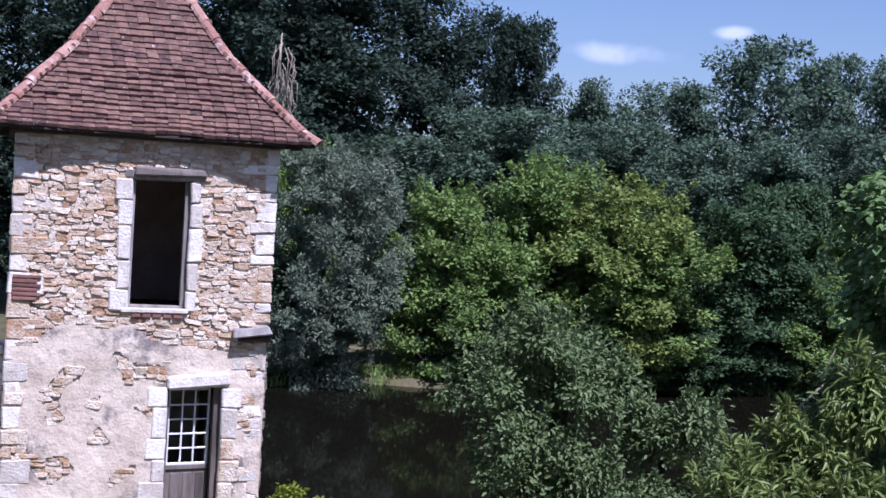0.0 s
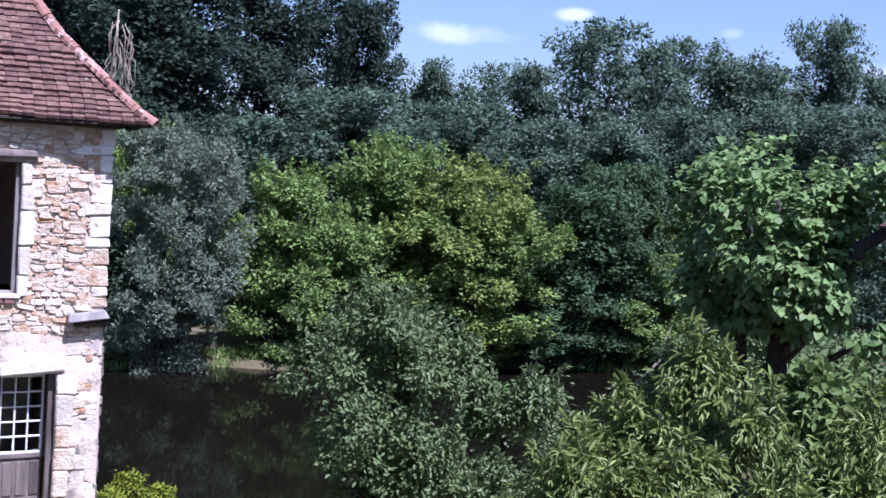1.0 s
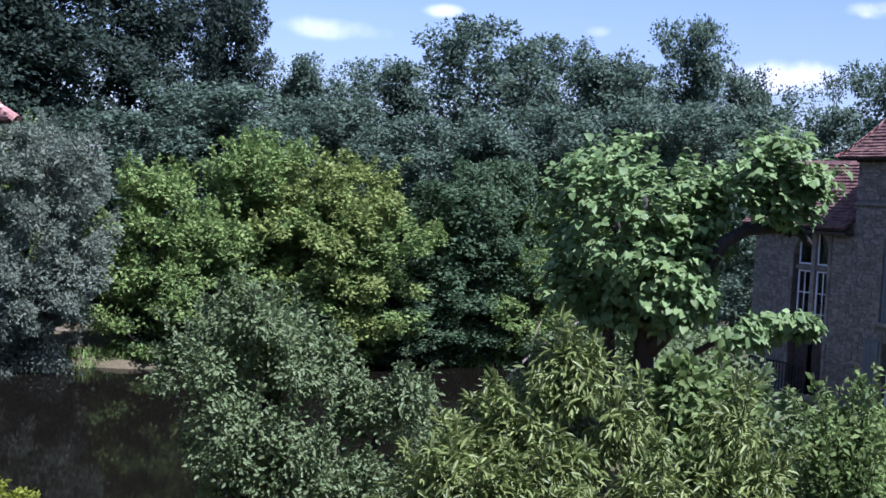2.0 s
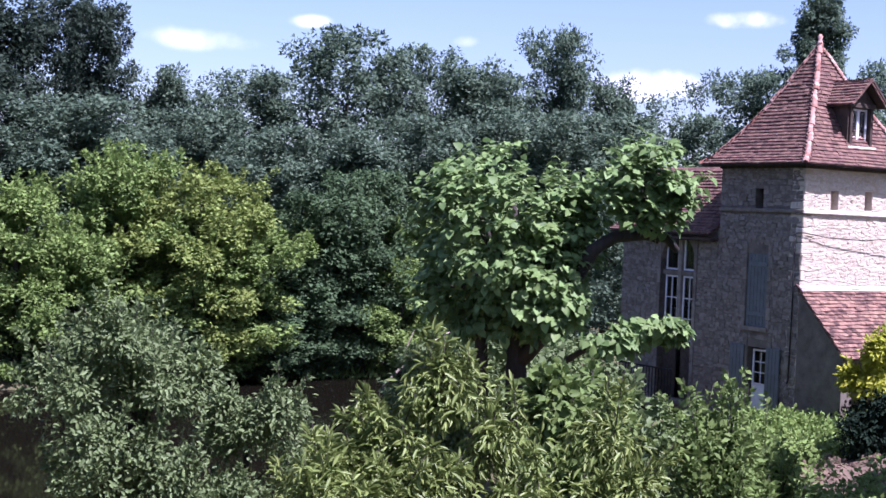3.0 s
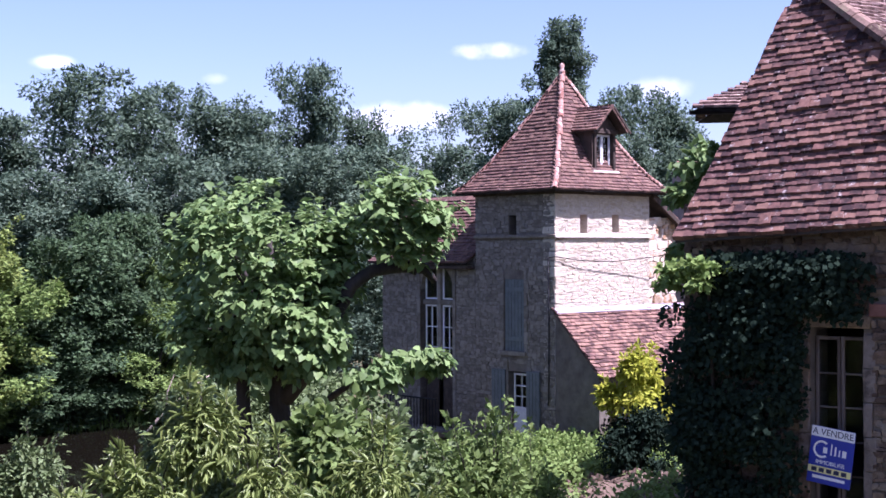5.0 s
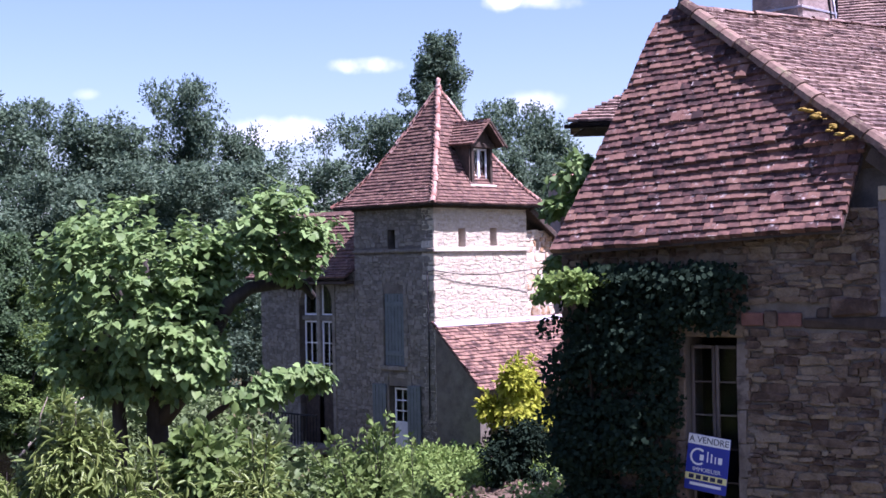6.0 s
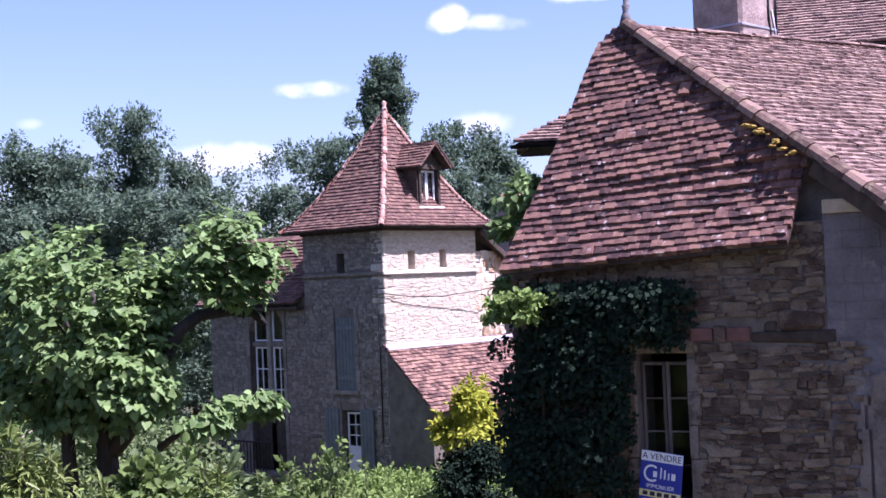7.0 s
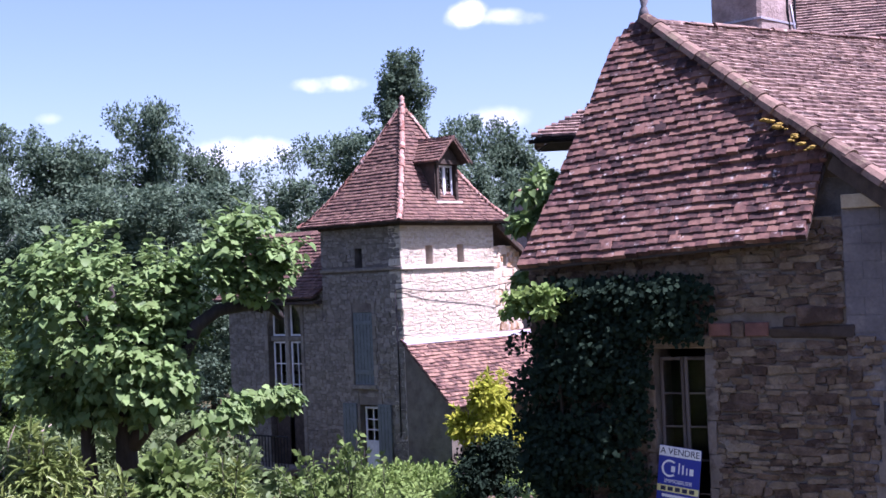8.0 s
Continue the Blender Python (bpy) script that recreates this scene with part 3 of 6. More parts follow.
def spray_leaves(rng, starts, ways, lengths, per, spread=0.12, droop=0.3):
    """Leaves along twigs that grow from starts and bend a little downwards at the tip."""
    n = len(starts) * per
    f = rng.random(n) ** 0.8
    way = np.repeat(ways / np.linalg.norm(ways, axis=1, keepdims=True), per, axis=0)
    ln = np.repeat(lengths, per)
    p = np.repeat(starts, per, axis=0) + way * (ln * f)[:, None] - np.array([0, 0, 1]) * (ln * f * f * droop * 0.5)[:, None]
    out = unit(rng, n)
    p = p + out * (spread * (1.15 - f) * rng.random(n))[:, None]
    normal = np.array([0, 0, 0.8]) + out * 0.5 + rng.normal(0, 0.5, (n, 3))
    along = way * 0.6 + out * 0.9 - np.array([0, 0, droop])
    return p, normal, along


def tree_parts(owner, seed, size, base, leaf, leaf_len, per, clumps, clump_r, shape=LEAF_QUAD, kind="round", trunk_r=0.2, wide=0.6, bark="bark", droop=0.25, limbs=7, up=0.5, share=9, shoots=0, shoot_len=0.8, shoot_leaves=40):
    """Trunk with limbs and a crown of leaf clumps, under the empty owner. base: height of the crown's foot."""
    rng = np.random.default_rng(seed)
    cen = crown_points(rng, clumps, size, kind, share)
    cen[:, 2] += base
    rad = clump_r * rng.uniform(0.55, 1.35, clumps)
    tubes = []
    lean = rng.normal(0, 0.03, 2) * size[2]
    top = base + size[2] * 0.8
    spine = [Vector((lean[0] * f * f + math.sin(f * 5 + seed) * 0.03 * size[0], lean[1] * f * f, top * f)) for f in np.linspace(0, 1, 7)]
    tubes.append((spine, [trunk_r * (1.15 - f) ** 0.9 + 0.012 for f in np.linspace(0, 1, 7)], 8))
    order = rng.permutation(clumps)[:limbs]
    for i in order:
        e = Vector(cen[i])
        f = min(max((e.z - 0.25 * size[2]) / top, 0.15), 0.85)
        s = Vector((lean[0] * f * f, lean[1] * f * f, top * f))
        m = (s + e) / 2 + Vector((0, 0, -0.06 * size[2] * rng.random()))
        tubes.append(([s, m, e], [trunk_r * 0.42 * (1.1 - f), trunk_r * 0.26 * (1.1 - f), 0.012], 5))
    middle = np.array([0, 0, base + 0.42 * size[2]])
    p, nrm, along = soft_leaves(rng, cen, rad, per, middle, droop=droop, up=up)
    if shoots:
        high = cen[np.argsort(-(cen[:, 2] + 0.6 * np.hypot(cen[:, 0], cen[:, 1]) + rng.normal(0, 0.12 * size[2], clumps)))][:shoots]
        out = high - middle
        out /= np.linalg.norm(out, axis=1, keepdims=True)
        ways = out * 0.6 + np.array([0, 0, 0.75]) + rng.normal(0, 0.25, high.shape)
        lens = shoot_len * rng.uniform(0.5, 1.3, len(high))
        for s, w, ln in list(zip(high, ways, lens))[:60]:
            w = w / np.linalg.norm(w)
            tubes.append(([tuple(s), tuple(s + w * ln * 0.5), tuple(s + w * ln * 0.95)], [0.006 + 0.012 * clump_r, 0.005, 0.003], 4))
        q = spray_leaves(rng, high, ways, lens, shoot_leaves, spread=shoot_len * 0.2, droop=droop * 0.5)
        p, nrm, along = (np.concatenate(k) for k in zip((p, nrm, along), q))
    part("trunk", merge_tubes(tubes), M[bark], owner)
    n = len(p)
    ln = leaf_len * rng.uniform(0.6, 1.35, n)
    part("crown", leaves_mesh("crown", shape, p, nrm, along, ln, ln * wide, M[leaf]), None, owner)
    return owner


# ---- ground and river ----
WATER_Z = -2.2


def near_bank(x):
    return float(np.interp(x, [-60, -8, 2, 8, 14, 22, 60], [26, 26, 27, 33, 44, 50, 54]))


def far_bank(x):
    return float(np.interp(x, [-60, -8, -2, 2, 10, 18, 60], [52, 55, 58, 60, 61.5, 63, 70]))


def land(x, y):
    n, f = near_bank(x), far_bank(x)
    if y < n:
        z = min(0.0, -2.9 + (n - y) * 0.75)
    elif y > f:
        z = -2.9 + min(y - f, 1.4) * 0.75 + min(max(y - f - 1.4, 0) * 0.06, 4.0)
    else:
        z = -2.9 - 1.0 * math.sin(math.pi * (y - n) / (f - n))
    return z + 0.12 * noise.noise(Vector((x * 0.35, y * 0.35, 0)))


def make_ground():
    xs = [-2500, -900, -300, -120] + [-60 + 1.5 * i for i in range(94)] + [120, 300, 900, 2500]
    ys = [-2500, -900, -300, -80, -30] + [-10 + 1.2 * i for i in range(90)] + [140, 300, 900, 2500]
    verts = [(x, y, land(x, y)) for y in ys for x in xs]
    w = len(xs)
    faces = [(j * w + i, j * w + i + 1, (j + 1) * w + i + 1, (j + 1) * w + i) for j in range(len(ys) - 1) for i in range(w - 1)]
    ob = part("ground", mesh_of("ground", verts, faces, M["soil"], smooth=True))
    tagged(ob, "grassy earth garden and wooded river banks", "ground", kind="structure")
    ob = part("water", mesh_of("water", [(-400, 20, WATER_Z), (400, 20, WATER_Z), (400, 90, WATER_Z), (-400, 90, WATER_Z)], [(0, 1, 2, 3)], M["water"]))
    tagged(ob, "still dark brown river water reflecting the trees", "river", kind="structure")


make_ground()
# unseen plain wall added behind the viewpoint; it blocks sky light
tagged(part("wall_south", walling(-24, 5, -0.3, 11, -2.6, -2.2), M["mortar"]), "unseen plain wall added behind the viewpoint to block sky light", "wall", kind="structure")


# ---- the old tower by the river ----
def pyramid_roof(parent, x0, x1, y0, y1, prof, mat, seed, faces="fl", limits=(300, 100), nearest=(0, 0, 7), hip_mat="hip_tile", radius=0.1, expose=0.11, tile_w=0.17, holes=(), uneven=1.0, bow=None):
    """Four flared faces that meet in a point over the box; prof: (share of the half width, height)."""
    cx, cy = (x0 + x1) / 2, (y0 + y1) / 2
    hx, hy = (x1 - x0) / 2, (y1 - y0) / 2
    roof = part("roof", bmesh.new(), M["under"], parent)
    sides = {"f": (Matrix.Translation((cx, y0, 0)), hx, hy), "b": (Matrix.Translation((cx, y1, 0)) @ Matrix.Rotation(math.pi, 4, "Z"), hx, hy),
             "l": (Matrix.Translation((x0, cy, 0)) @ Matrix.Rotation(-math.pi / 2, 4, "Z"), hy, hx), "r": (Matrix.Translation((x1, cy, 0)) @ Matrix.Rotation(math.pi / 2, 4, "Z"), hy, hx)}
    for i, key in enumerate("flrb"):
        frm, half, run = sides[key]
        pr = [(s * run, z) for s, z in prof]
        roof_face(roof, frm, pr, lambda r, h=half, q=run: -h * (1 - r / q), lambda r, h=half, q=run: h * (1 - r / q), mat, seed + i,
                  expose=expose, tile_w=tile_w, limit=limits[0] if key == faces[0] else limits[1] if key in faces else 0, nearest=nearest,
                  holes=holes if key == faces[0] else (), uneven=uneven, bow=bow)
    for sx, sy in ((-1, -1), (1, -1), (-1, 1), (1, 1)):
        pts = [(cx + sx * hx * (1 - s), cy + sy * hy * (1 - s), z + 0.05) for s, z in prof]
        hip_tiles(roof, pts, M[hip_mat], radius=radius, seed=seed + sx + 3 * sy)
    return roof


def small_window(parent, x0, x1, z0, z1, y, cols, rows, mat, bar=0.03, frame_w=0.05, name="window", depth=0.05, glass=True, gaps=(), at=None):
    """A glazed sash in the plane y: frame, glazing bars, and a pane in each opening."""
    win = part(name, bmesh.new(), M[mat], parent, at=at)
    for lo, hi in (((x0, z0), (x0 + frame_w, z1)), ((x1 - frame_w, z0), (x1, z1)), ((x0 + frame_w, z0), (x1 - frame_w, z0 + frame_w)), ((x0 + frame_w, z1 - frame_w), (x1 - frame_w, z1))):
        box_part("frame", (lo[0], y, lo[1]), (hi[0], y + depth, hi[1]), M[mat], win, bevel=0.006)
    a, b, c, d = x0 + frame_w, x1 - frame_w, z0 + frame_w, z1 - frame_w
    for i in range(1, cols):
        x = a + (b - a) * i / cols
        box_part("glazing_bar", (x - bar / 2, y + 0.006, c), (x + bar / 2, y + depth - 0.006, d), M[mat], win, bevel=0.004)
    for k in range(1, rows):
        z = c + (d - c) * k / rows
        box_part("glazing_bar", (a, y + 0.009, z - bar / 2), (b, y + depth - 0.009, z + bar / 2), M[mat], win, bevel=0.004)
    if glass:
        for i in range(cols):
            for k in range(rows):
                if (i, k) in gaps:
                    continue
                pa, pb = a + (b - a) * i / cols, a + (b - a) * (i + 1) / cols
                pc, pd = c + (d - c) * k / rows, c + (d - c) * (k + 1) / rows
                ob = box_part("pane", (pa + 0.003, y + depth * 0.45, pc + 0.003), (pb - 0.003, y + depth * 0.55, pd - 0.003), M["glass"], win, bevel=0)
                ob.visible_shadow = False
    return win


def river_tower():
    ang = 18.0
    m = pose(-6.08, 19.44, 0, 0, 0, ang)
    t = thing("river_tower", m, "old square stone tower with flared tiled roof by the river", "tower")
    W, D, top = 3.70, 3.6, 6.36
    w1 = (1.63, 2.46, 3.92, 5.80)
    d1 = (2.28, 3.08, 0.70, 2.77)
    wall = part("wall", walling(0, W, -0.6, top, 0, 0.5, [w1, d1]), M["mortar"], t)
    part("side_wall", walling(0, D, -0.6, top, 0, 0.5), M["mortar"], t, at=Matrix.Translation((0, D, 0)) @ Matrix.Rotation(-math.pi / 2, 4, "Z"))
    part("side_wall", walling(0.52, D, -0.6, top, 0, 0.5), M["mortar"], t, at=Matrix.Translation((W, 0, 0)) @ Matrix.Rotation(math.pi / 2, 4, "Z"))
    part("back_wall", walling(0.5, W - 0.5, -0.6, top, D - 0.5, D), M["mortar"], t)
    box_part("upper_floor", (0.5, 0.5, 3.6), (W - 0.5, D - 0.5, 3.8), M["wood_dark"], t)
    shapes = stone_shapes(14, 5, M["stone_warm"])
    cover = lambda x, z: z < 3.45 + 0.35 * noise.noise(Vector((x * 1.3, z * 1.1, 3))) + 0.25 * math.sin(x * 1.4)
    bare = lambda x, z: not cover(x, z) or noise.noise(Vector((x * 2.2, z * 2.2, 8))) > 0.25
    st = rubble(0.12, W - 0.12, 0.0, top, shapes, 3, high=(0.035, 0.095), wide=(0.08, 0.32), out=0.03, openings=[(w1[0] - 0.02, w1[1] + 0.02, w1[2] - 0.05, w1[3] + 0.12), (d1[0] - 0.02, d1[1] + 0.02, 0, d1[3] + 0.2)], keep=bare)
    lay_pieces("stone", "rubble_stone", st, wall, M["stone_warm"], 300, (2.0, 0, 4.9))
    # side stones reuse the limestone copy darkened for shaded walls
    side = stone_shapes(8, 15, M["stone_shade"])
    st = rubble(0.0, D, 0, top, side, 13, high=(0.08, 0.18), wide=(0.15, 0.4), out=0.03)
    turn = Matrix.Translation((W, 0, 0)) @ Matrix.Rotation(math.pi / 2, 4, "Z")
    join_pieces("rubble_stone", [(turn @ p, me) for p, me in st], wall, M["stone_shade"])
    # worn coat of lime render over the lower half, broken along its upper edge
    bm = bmesh.new()
    nx, nz = 160, 176
    grid = {}
    for i in range(nx + 1):
        for k in range(nz + 1):
            x, z = W * i / nx, 0.0 + 4.4 * k / nz
            y = -0.028 - 0.014 * noise.noise(Vector((x * 2.1, z * 2.1, 1))) - 0.006 * noise.noise(Vector((x * 9, z * 9, 4)))
            grid[i, k] = bm.verts.new((x, y, z))
    for i in range(nx):
        for k in range(nz):
            x, z = W * (i + 0.5) / nx, 4.4 * (k + 0.5) / nz
            hole = d1[0] - 0.02 < x < d1[1] + 0.02 and z < d1[3] + 0.02
            bite = noise.noise(Vector((x * 2.2, z * 2.2, 8))) + 0.12 * noise.noise(Vector((x * 9, z * 9, 2))) > 0.27
            if not hole and cover(x, z) and not bite and z < w1[2] - 0.1:
                bm.faces.new((grid[i, k], grid[i + 1, k], grid[i + 1, k + 1], grid[i, k + 1]))
    bmesh.ops.delete(bm, geom=[v for v in bm.verts if not v.link_faces], context="VERTS")
    rim = bmesh.ops.extrude_face_region(bm, geom=bm.faces[:])
    bmesh.ops.translate(bm, vec=(0, 0.025, 0), verts=[v for v in rim["geom"] if isinstance(v, bmesh.types.BMVert)])
    for f in bm.faces:
        f.smooth = False
    part("render_coat", bm, M["render"], wall, "patchy stained lime render")
    # white dressed stones at corners and openings
    quoins(wall, [(0.0, 0.0, 1, 1)], 0.0, top, M["stone_white"], 2, out=0.035, other=M["stone_warm"])
    quoins(wall, [(W, 0.0, -1, 1)], 3.75, top, M["stone_white"], 4, out=0.036, other=M["stone_warm"])
    quoins(wall, [(W - 0.06, 0.0, -1, 1)], 0.0, 3.5, M["stone_white"], 6, out=0.03, other=M["stone_warm"])
    rng = random.Random(8)
    z = w1[2] - 0.05
    while z < w1[3] - 0.1:
        h = min(rng.uniform(0.26, 0.5), w1[3] + 0.05 - z)
        box_part("jamb_stone", (w1[0] - rng.uniform(0.17, 0.27), -0.062, z + 0.005), (w1[0], 0.3, z + h - 0.005), M["stone_white"], wall, bevel=0.02, wobble=0.012)
        box_part("jamb_stone", (w1[1], -0.062, z + 0.005), (w1[1] + rng.uniform(0.14, 0.22), 0.3, z + h - 0.005), M["stone_white"], wall, bevel=0.02, wobble=0.012)
        z += h
    z = 0.6
    while z < d1[3] - 0.1:
        h = min(rng.uniform(0.3, 0.55), d1[3] - z)
        box_part("jamb_stone", (d1[0] - rng.uniform(0.12, 0.4), -0.055, z + 0.005), (d1[0], 0.3, z + h - 0.005), M["stone_white"], wall, bevel=0.02, wobble=0.012)
        box_part("jamb_stone", (d1[1], -0.055, z + 0.005), (d1[1] + rng.uniform(0.15, 0.3), 0.3, z + h - 0.005), M["stone_white" if z > 1.7 else "stone_warm"], wall, bevel=0.02, wobble=0.012)
        z += h
    box_part("lintel", (d1[0] - 0.02, -0.09, d1[3] + 0.0), (d1[1] + 0.1, 0.35, d1[3] + 0.2), M["stone_white"], wall, bevel=0.03, turn=Matrix.Translation((2.7, 0, 2.85)) @ Matrix.Rotation(-0.09, 4, "Y") @ Matrix.Translation((-2.7, 0, -2.85)))
    box_part("timber_lintel", (w1[0] - 0.12, -0.075, w1[3] + 0.0), (w1[1] + 0.2, 0.4, w1[3] + 0.13), M["wood_grey"], wall, bevel=0.03, wobble=0.035)
    box_part("timber_lintel", (w1[0] - 0.02, -0.1, w1[3] + 0.05), (w1[1] + 0.2, 0.1, w1[3] + 0.15), M["wood_brown"], wall, bevel=0.025, wobble=0.03)
    box_part("sill", (w1[0] - 0.1, -0.08, w1[2] - 0.07), (w1[1] + 0.04, 0.35, w1[2]), M["stone_white"], wall, bevel=0.015, wobble=0.008)
    for k in range(5):
        box_part("brick", (w1[0] + 0.06 + k * 0.15, -0.07, w1[2] - 0.135), (w1[0] + 0.19 + k * 0.15, 0.1, w1[2] - 0.075), M["brick"], wall, bevel=0.008)
    for k in range(6):
        box_part("brick", (0.02, -0.075, 3.98 + k * 0.062), (0.36 + 0.05 * (k % 2), 0.1, 4.03 + k * 0.062), M["brick"], wall, bevel=0.008, wobble=0.006)
    # upper opening: timber frame, dark room behind
    for a, b in ((w1[0], w1[0] + 0.04), (w1[1] - 0.07, w1[1])):
        box_part("window_frame", (a, 0.06, w1[2]), (b, 0.16, w1[3]), M["wood_grey"], wall, bevel=0.006)
    box_part("window_frame", (w1[0] + 0.04, 0.06, w1[2]), (w1[1] - 0.07, 0.16, w1[2] + 0.04), M["wood_grey"], wall, bevel=0.006)
    # half-glazed door, standing ajar inwards
    swing = Matrix.Translation((d1[0] + 0.04, 0.2, 0)) @ Matrix.Rotation(radians(12), 4, "Z")
    leaf = part("door", bmesh.new(), M["wood_brown"], t, "half-glazed weathered door standing ajar", at=swing)
    dw = 0.66
    small_window(t, 0, dw, 1.56, 2.72, 0, 3, 5, "paint_white", bar=0.024, frame_w=0.035, at=swing)
    box_part("door_panel", (0, 0, 0.72), (dw, 0.05, 1.555), M["wood_brown"], leaf, bevel=0.008)
    for k in range(3):
        box_part("moulding", (0.08 + k * 0.2, -0.02, 0.95), (0.22 + k * 0.2, 0.0, 1.45), M["wood_brown"], leaf, bevel=0.01)
    box_part("rail", (-0.01, -0.03, 1.5), (dw + 0.01, 0.0, 1.57), M["wood_brown"], leaf, bevel=0.008)
    for a, b in ((d1[0], d1[0] + 0.04), (d1[1] - 0.1, d1[1])):
        box_part("door_frame", (a, 0.1, 0.7), (b, 0.24, d1[3]), M["wood_brown"], t, bevel=0.006)
    # broken beam end and slates that stick out at the corner
    box_part("beam_end", (W - 0.5, -0.2, 3.56), (W + 0.03, 0.2, 3.7), M["wood_grey"], wall, bevel=0.02, wobble=0.045)
    box_part("beam_end", (W - 0.44, -0.14, 3.47), (W + 0.05, 0.2, 3.55), M["wood_dark"], wall, bevel=0.02, wobble=0.02)
    # roof
    box_part("wall_plate", (-0.1, -0.1, top), (W + 0.1, D + 0.1, top + 0.12), M["wood_dark"], t, bevel=0.01)
    for k in range(9):
        x = -0.3 + k * (W + 0.6) / 8
        box_part("rafter_end", (x - 0.05, -0.18, top + 0.0), (x + 0.05, 0.3, top + 0.09), M["wood_dark"], t, bevel=0.008)
    prof = [(0, 6.42), (0.1, 6.6), (0.34, 7.22), (0.53, 7.72), (0.74, 8.5), (1.0, 9.62)]
    # eaves bowed in between the corners, added to arch their shadow on the wall
    bow = lambda x, r: 0.22 * max(0.0, 1 - (x / 1.9) ** 2) * max(0.0, 1 - r / 0.9)
    pyramid_roof(t, -0.5, W + 0.52, -0.5, D + 0.48, prof, M["tile"], 30, nearest=(1.8, -0.4, 6.9), bow=bow, uneven=1.9)
    # lower wall that joins the tower, set back a little
    low = part("joining_wall", walling(-3.0, -0.02, -0.6, 3.3, 0.35, 0.8), M["render"], t)
    lay_pieces("stone", "rubble_stone", rubble(-1.2, -0.02, 0, 3.3, stone_shapes(6, 17, M["stone_white"]), 18, high=(0.2, 0.34), wide=(0.3, 0.5), y=0.35), low, M["stone_white"], 40, (0, 0, 2))
    return t


river_tower()


# ---- the dovecote house across the garden ----
def dovecote_house():
    m = Matrix.Translation((20.31, 32.91, 0)) @ Matrix.Rotation(radians(14), 4, "Z")
    t = thing("dovecote_house", m, "limestone house with square dovecote tower and brown tiled roof", "house")
    W, D, top = 3.96, 3.24, 7.42
    s1, s2 = (1.0, 1.3, 6.27, 6.8), (2.33, 2.63, 6.3, 6.82)
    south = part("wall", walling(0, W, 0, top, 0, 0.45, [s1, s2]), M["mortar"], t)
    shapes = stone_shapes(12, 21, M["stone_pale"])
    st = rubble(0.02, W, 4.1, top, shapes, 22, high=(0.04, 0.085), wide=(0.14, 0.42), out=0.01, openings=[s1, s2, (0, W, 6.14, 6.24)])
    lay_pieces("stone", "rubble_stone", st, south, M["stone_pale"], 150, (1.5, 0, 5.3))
    # west side: tower and wing in one line; local x runs from the far end towards the corner
    turn = Matrix.Rotation(-math.pi / 2, 4, "Z")
    L = 7.6
    wm = Matrix.Translation((0, L, 0)) @ turn
    X = lambda y: L - y
    slot = (X(1.83), X(1.53), 6.24, 6.8)
    shut = (X(2.03), X(1.22), 2.93, 4.98)
    door = (X(1.86), X(1.12), 0.2, 2.36)
    tall = (X(5.75), X(4.25), 0.3, 5.35)
    # west walls take the darker stone and mortar copies, toned for shade
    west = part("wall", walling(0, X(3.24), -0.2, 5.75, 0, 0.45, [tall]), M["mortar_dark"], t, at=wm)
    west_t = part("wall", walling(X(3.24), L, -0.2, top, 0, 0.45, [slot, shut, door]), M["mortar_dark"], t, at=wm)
    shapes = stone_shapes(12, 23, M["stone_shade"])
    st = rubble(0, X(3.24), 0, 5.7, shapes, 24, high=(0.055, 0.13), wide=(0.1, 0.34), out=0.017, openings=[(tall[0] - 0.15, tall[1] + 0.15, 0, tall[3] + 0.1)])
    join_pieces("rubble_stone", st, west, M["stone_shade"])
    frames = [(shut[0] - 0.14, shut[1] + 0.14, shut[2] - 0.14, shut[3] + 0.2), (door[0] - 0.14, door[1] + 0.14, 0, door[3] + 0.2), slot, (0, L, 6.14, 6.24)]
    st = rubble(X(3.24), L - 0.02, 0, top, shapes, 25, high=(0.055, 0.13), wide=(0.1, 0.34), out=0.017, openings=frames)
    lay_pieces("stone", "rubble_stone", st, west_t, M["stone_shade"], 120, (7, 0, 4))
    for a, b, c, d in frames[:2]:
        for z in np.arange(max(c, 0.2), d - 0.1, 0.36):
            box_part("jamb_stone", (a - 0.05 * (int(z * 3) % 2), -0.04, z), (a + 0.13, 0.2, z + 0.35), M["stone_shade"], west_t, bevel=0.012)
            box_part("jamb_stone", (b - 0.13, -0.04, z), (b + 0.05 * (int(z * 3) % 2), 0.2, z + 0.35), M["stone_shade"], west_t, bevel=0.012)
    box_part("sill", (shut[0] - 0.12, -0.09, shut[2] - 0.12), (shut[1] + 0.12, 0.2, shut[2]), M["stone_shade"], west_t, bevel=0.012)
    part("east_wall", walling(0, D, 0, top, 0, 0.45), M["mortar"], t, at=Matrix.Translation((W, 0, 0)) @ Matrix.Rotation(math.pi / 2, 4, "Z"))
    part("north_wall", walling(0.46, W - 0.46, 0, top, D - 0.45, D), M["mortar"], t)
    part("north_wall", walling(0.46, 5.5, 0, 5.7, L - 0.45, L), M["mortar"], t)
    part("wing_floor", slab(bmesh.new(), (0.46, 0.46, 3.0), (W - 0.46, L - 0.46, 3.15)), M["wood_dark"], t)
    quoins(south, [(0.0, 0.0, 1, 1)], 4.15, top, M["stone_pale"], 31, out=0.018)
    box_part("string_course", (-0.06, -0.09, 6.14), (W, 0.1, 6.24), M["stone_white"], t, bevel=0.015)
    # west run of the same course, in the shade-toned stone
    box_part("string_course", (-0.09, -0.06, 6.14), (0.1, D, 6.238), M["stone_shade"], t, bevel=0.015)
